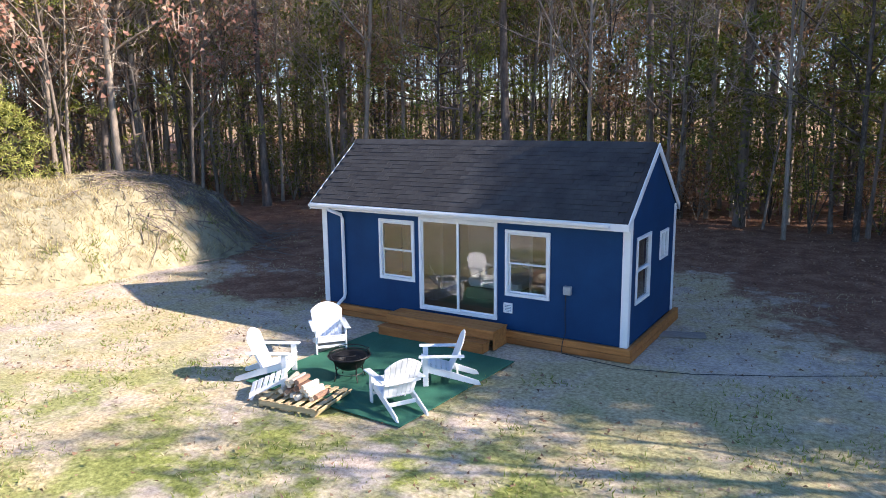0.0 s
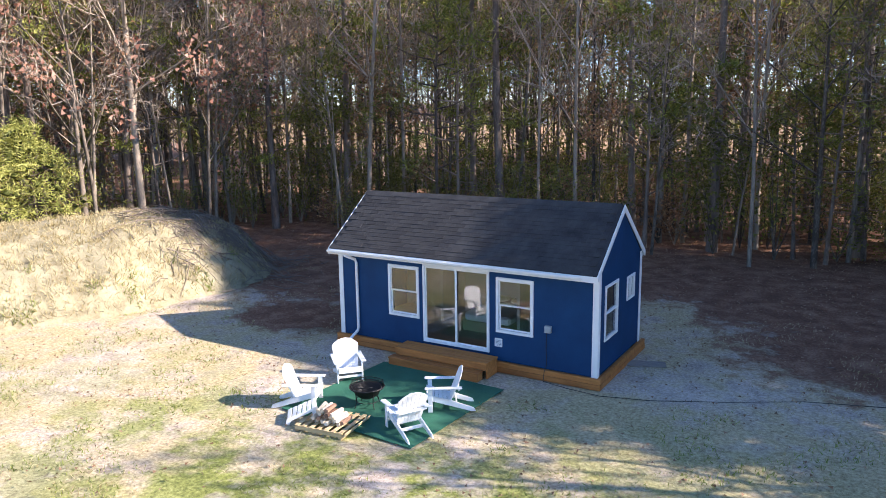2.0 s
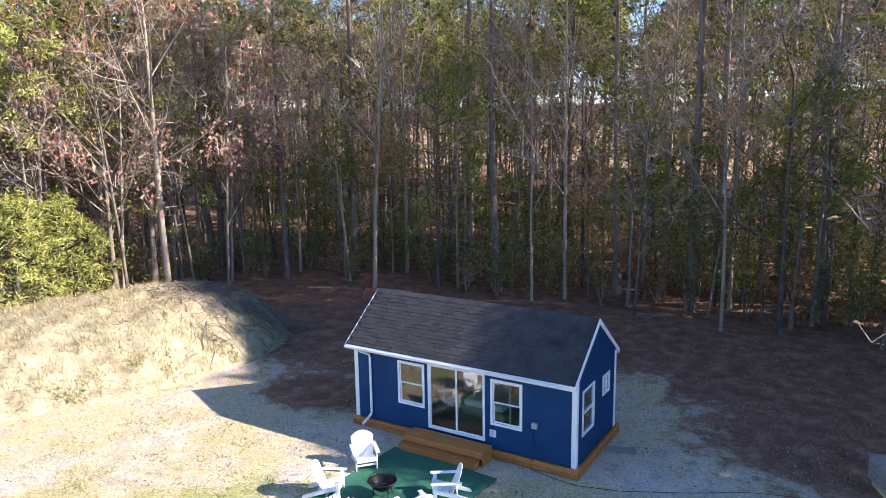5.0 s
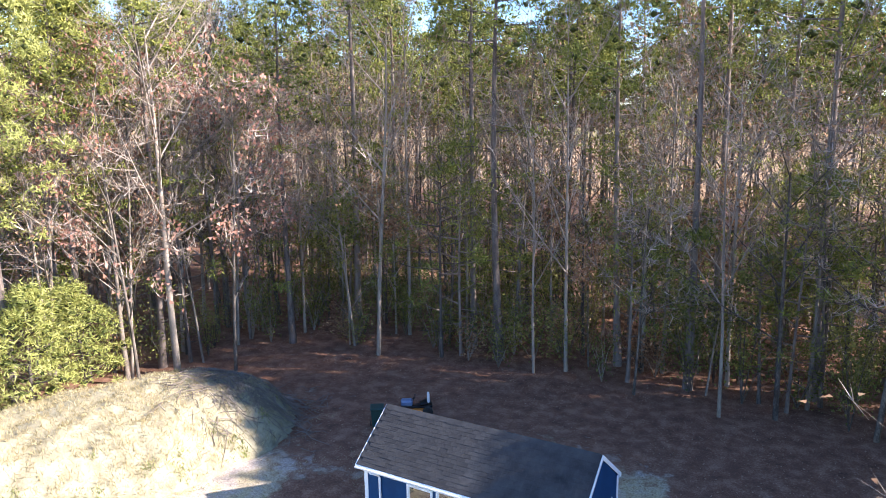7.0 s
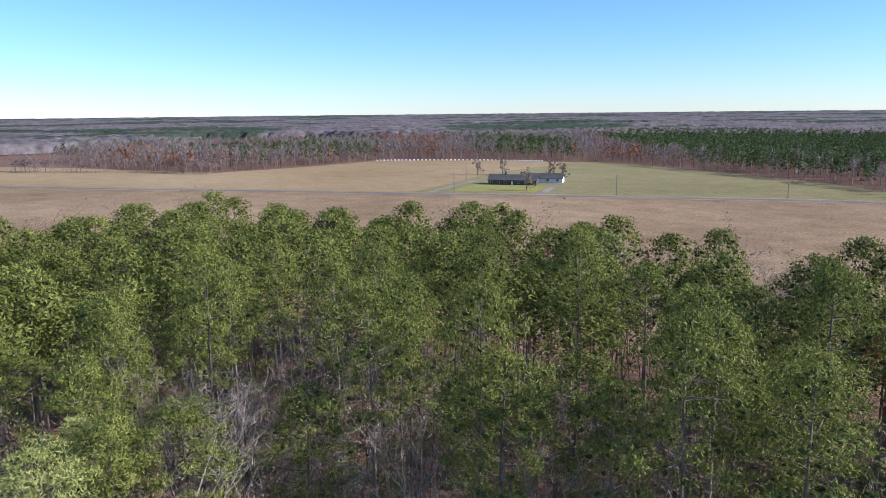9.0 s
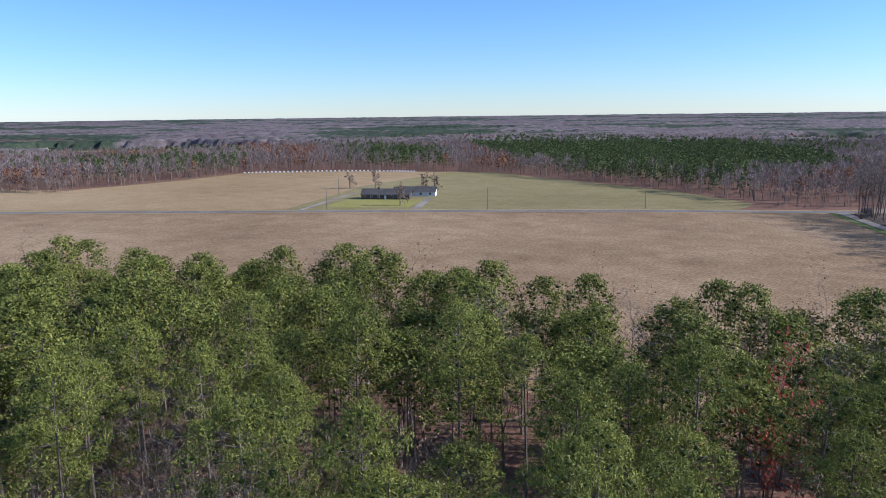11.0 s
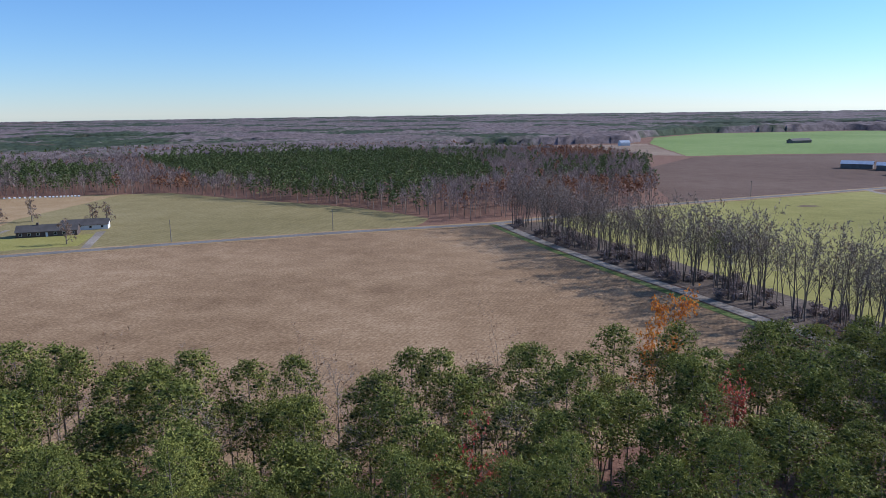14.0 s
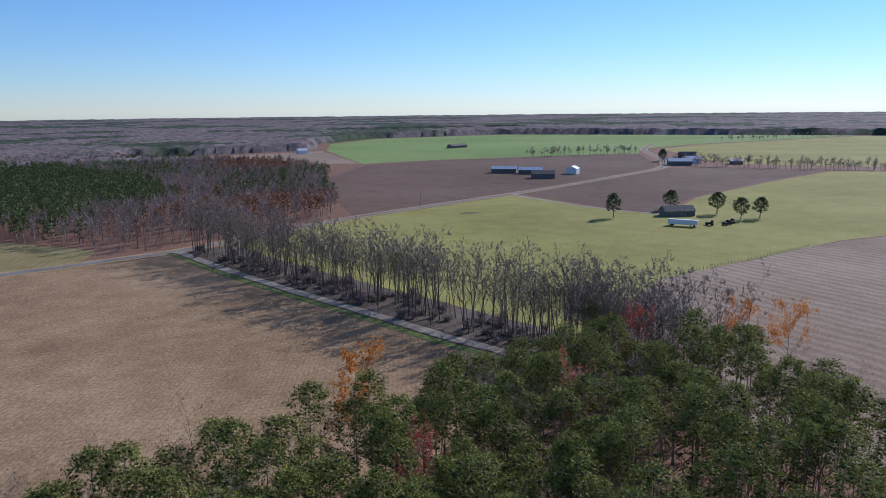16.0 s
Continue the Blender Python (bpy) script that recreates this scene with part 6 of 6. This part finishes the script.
bales()
LONE = [tree_thing("bare_tree", "spreading leafless yard tree", "tree", *(lambda b: (b[0], b[2], M["leaf_tan"], M["bark_far"], b[1], "twigs_road"))(bare_tree(260 + i, 9.0, 4, 0.3, 0.95, 160, 0.5, 0.12, (9, 5, 3), 0.2, 3))) for i in range(2)]
plant(LONE, [(-226, 386), (-211, 392), (-157, 317), (-171, 377), (-166, 383)], rng, lambda x, y: (rng.uniform(1.1, 1.4), rng.uniform(0.9, 1.25)), "yard trees at the farmhouse")
plant([pine_thing("pine_tree", "broad dark pine standing alone by the shed", pine(280 + i, 14.0, 0.25, 4.4, 60, 24, (0.9, 0.45), 0.3, 1.1), M["needles_far"]) for i in range(2)],
      [(301, 333), (357, 342), (367, 312), (361, 288), (375, 286), (660, 668), (668, 678)], rng, lambda x, y: (rng.uniform(0.95, 1.15), rng.uniform(0.85, 1.1)), "lone pines by the shed")
r77 = np.random.default_rng(78)
for k in range(44):
    t = k / 43
    x, y = 212 + (318 - 212) * t, 195.5 + (210.5 - 195.5) * t
    tagged(part("fence_post", tube(bmesh.new(), [(x, y, -0.1), (x + r77.normal() * 0.05, y, 1.4)], 0.09, 5), M["pole_wood"]), "weathered fence post at the pasture's edge", "fence post", "fence posts")
sheet("dirt_patch", [(226, 397), (232, 401), (239, 399), (241, 395), (234, 393), (228, 394)], 0.09, M["plough"], "bare dark soil patch in the pasture", "soil", 1.0)
sheet("lawn_farm", [(-192, 298), (-150, 311), (-155, 345), (-197, 334)], 0.08, M["pasture"], "green lawn round the farmhouse", "lawn", 1.5)
ribbon("track_lawn", [(-196, 284), (-201, 310), (-206, 340), (-208, 362)], 3.0, 0.12, M["gravel"], "sandy track to the farmhouse")
ribbon("track_lawn", [(-143, 304), (-150, 330), (-156, 352)], 4.0, 0.12, M["gravel"], "gravel drive to the farmhouse")

# ---- roof shingles, the nearest stretch one by one ----


def shingles():
    course, tab = 0.145, 0.30
    length = math.hypot(run, RIDGE - E_Z)
    ny, nx = int(length / course), int((X1 + OVER_R - X0 + OVER_L) / tab)
    shapes = []
    for k in range(4):
        bm = box((0.002, 0.0, 0.0), (tab - 0.004, course + 0.03, 0.011 + 0.0015 * k), 0.0)
        me = bpy.data.meshes.new("shingle")
        bm.to_mesh(me)
        bm.free()
        me.materials.append(M["shingle"])
        shapes.append(me)
    r = np.random.default_rng(5)
    rest_v, rest_t, single = [], [], 0
    roof = next(o for o in cabin.children if o.name.startswith("roof_deck"))
    cube = np.array([(x, y, z) for z in (0, 1) for y in (0, 1) for x in (0, 1)], float)
    quads = np.array([(0, 1, 3), (0, 3, 2), (4, 6, 7), (4, 7, 5), (0, 4, 5), (0, 5, 1), (2, 3, 7), (2, 7, 6), (0, 2, 6), (0, 6, 4), (1, 5, 7), (1, 7, 3)])
    up = math.degrees(slope_true)
    for sgn in (1, -1):
        for j in range(ny + 1):
            for i in range(nx + 1):
                x = X0 - OVER_L + tab * (i - 0.5 * (j % 2)) + 0.01
                if x < X0 - OVER_L or x + tab > X1 + OVER_R:
                    continue
                d = j * course
                lift = 0.008 + r.uniform(0, 0.004)
                if sgn > 0:
                    m = pose(0, E_Y, E_Z, up, 0, 0) @ pose(x, d, lift, -2.2, 0, r.uniform(-0.5, 0.5))
                else:
                    m = pose(0, DEPTH + OVER_F, E_Z, 0, 0, 180) @ pose(0, 0, 0, up, 0, 0) @ pose(-x - tab, d, lift, -2.2, 0, 0)
                if d + course > length:
                    continue
                if sgn > 0 and i < 13 and single < 300:
                    ob = new("shingle", shapes[r.integers(4)])
                    ob.parent = roof
                    ob.matrix_basis = m
                    single += 1
                else:
                    v = cube * [tab - 0.006, course + 0.03, 0.011 + 0.004 * r.uniform()]
                    rest_t.append(quads + 8 * len(rest_v))
                    rest_v.append(v @ np.array(m.to_3x3()).T + np.array(m.translation))
    flat = tri_object("shingles", np.concatenate(rest_v), np.concatenate(rest_t), M["shingle"], roof)
    flat.data.polygons.foreach_set("use_smooth", [False] * len(flat.data.polygons))
    tagged(flat, kind="stuff")
    for k in range(int((X1 + OVER_R - X0 + OVER_L) / 0.28)):
        x = X0 - OVER_L + 0.28 * k
        bm = bmesh.new()
        for s in (-1, 1):
            a = [bm.verts.new(p) for p in ((x, MID, RIDGE + 0.04), (x + 0.30, MID, RIDGE + 0.035), (x + 0.30, MID + s * 0.14, RIDGE + 0.03 - 0.14 * math.tan(slope_true)), (x, MID + s * 0.14, RIDGE + 0.035 - 0.14 * math.tan(slope_true)))]
            bm.faces.new(a)
        part("ridge_shingle", bm, M["shingle"], roof)


slope_true = math.atan2(RIDGE - E_Z, run)
shingles()
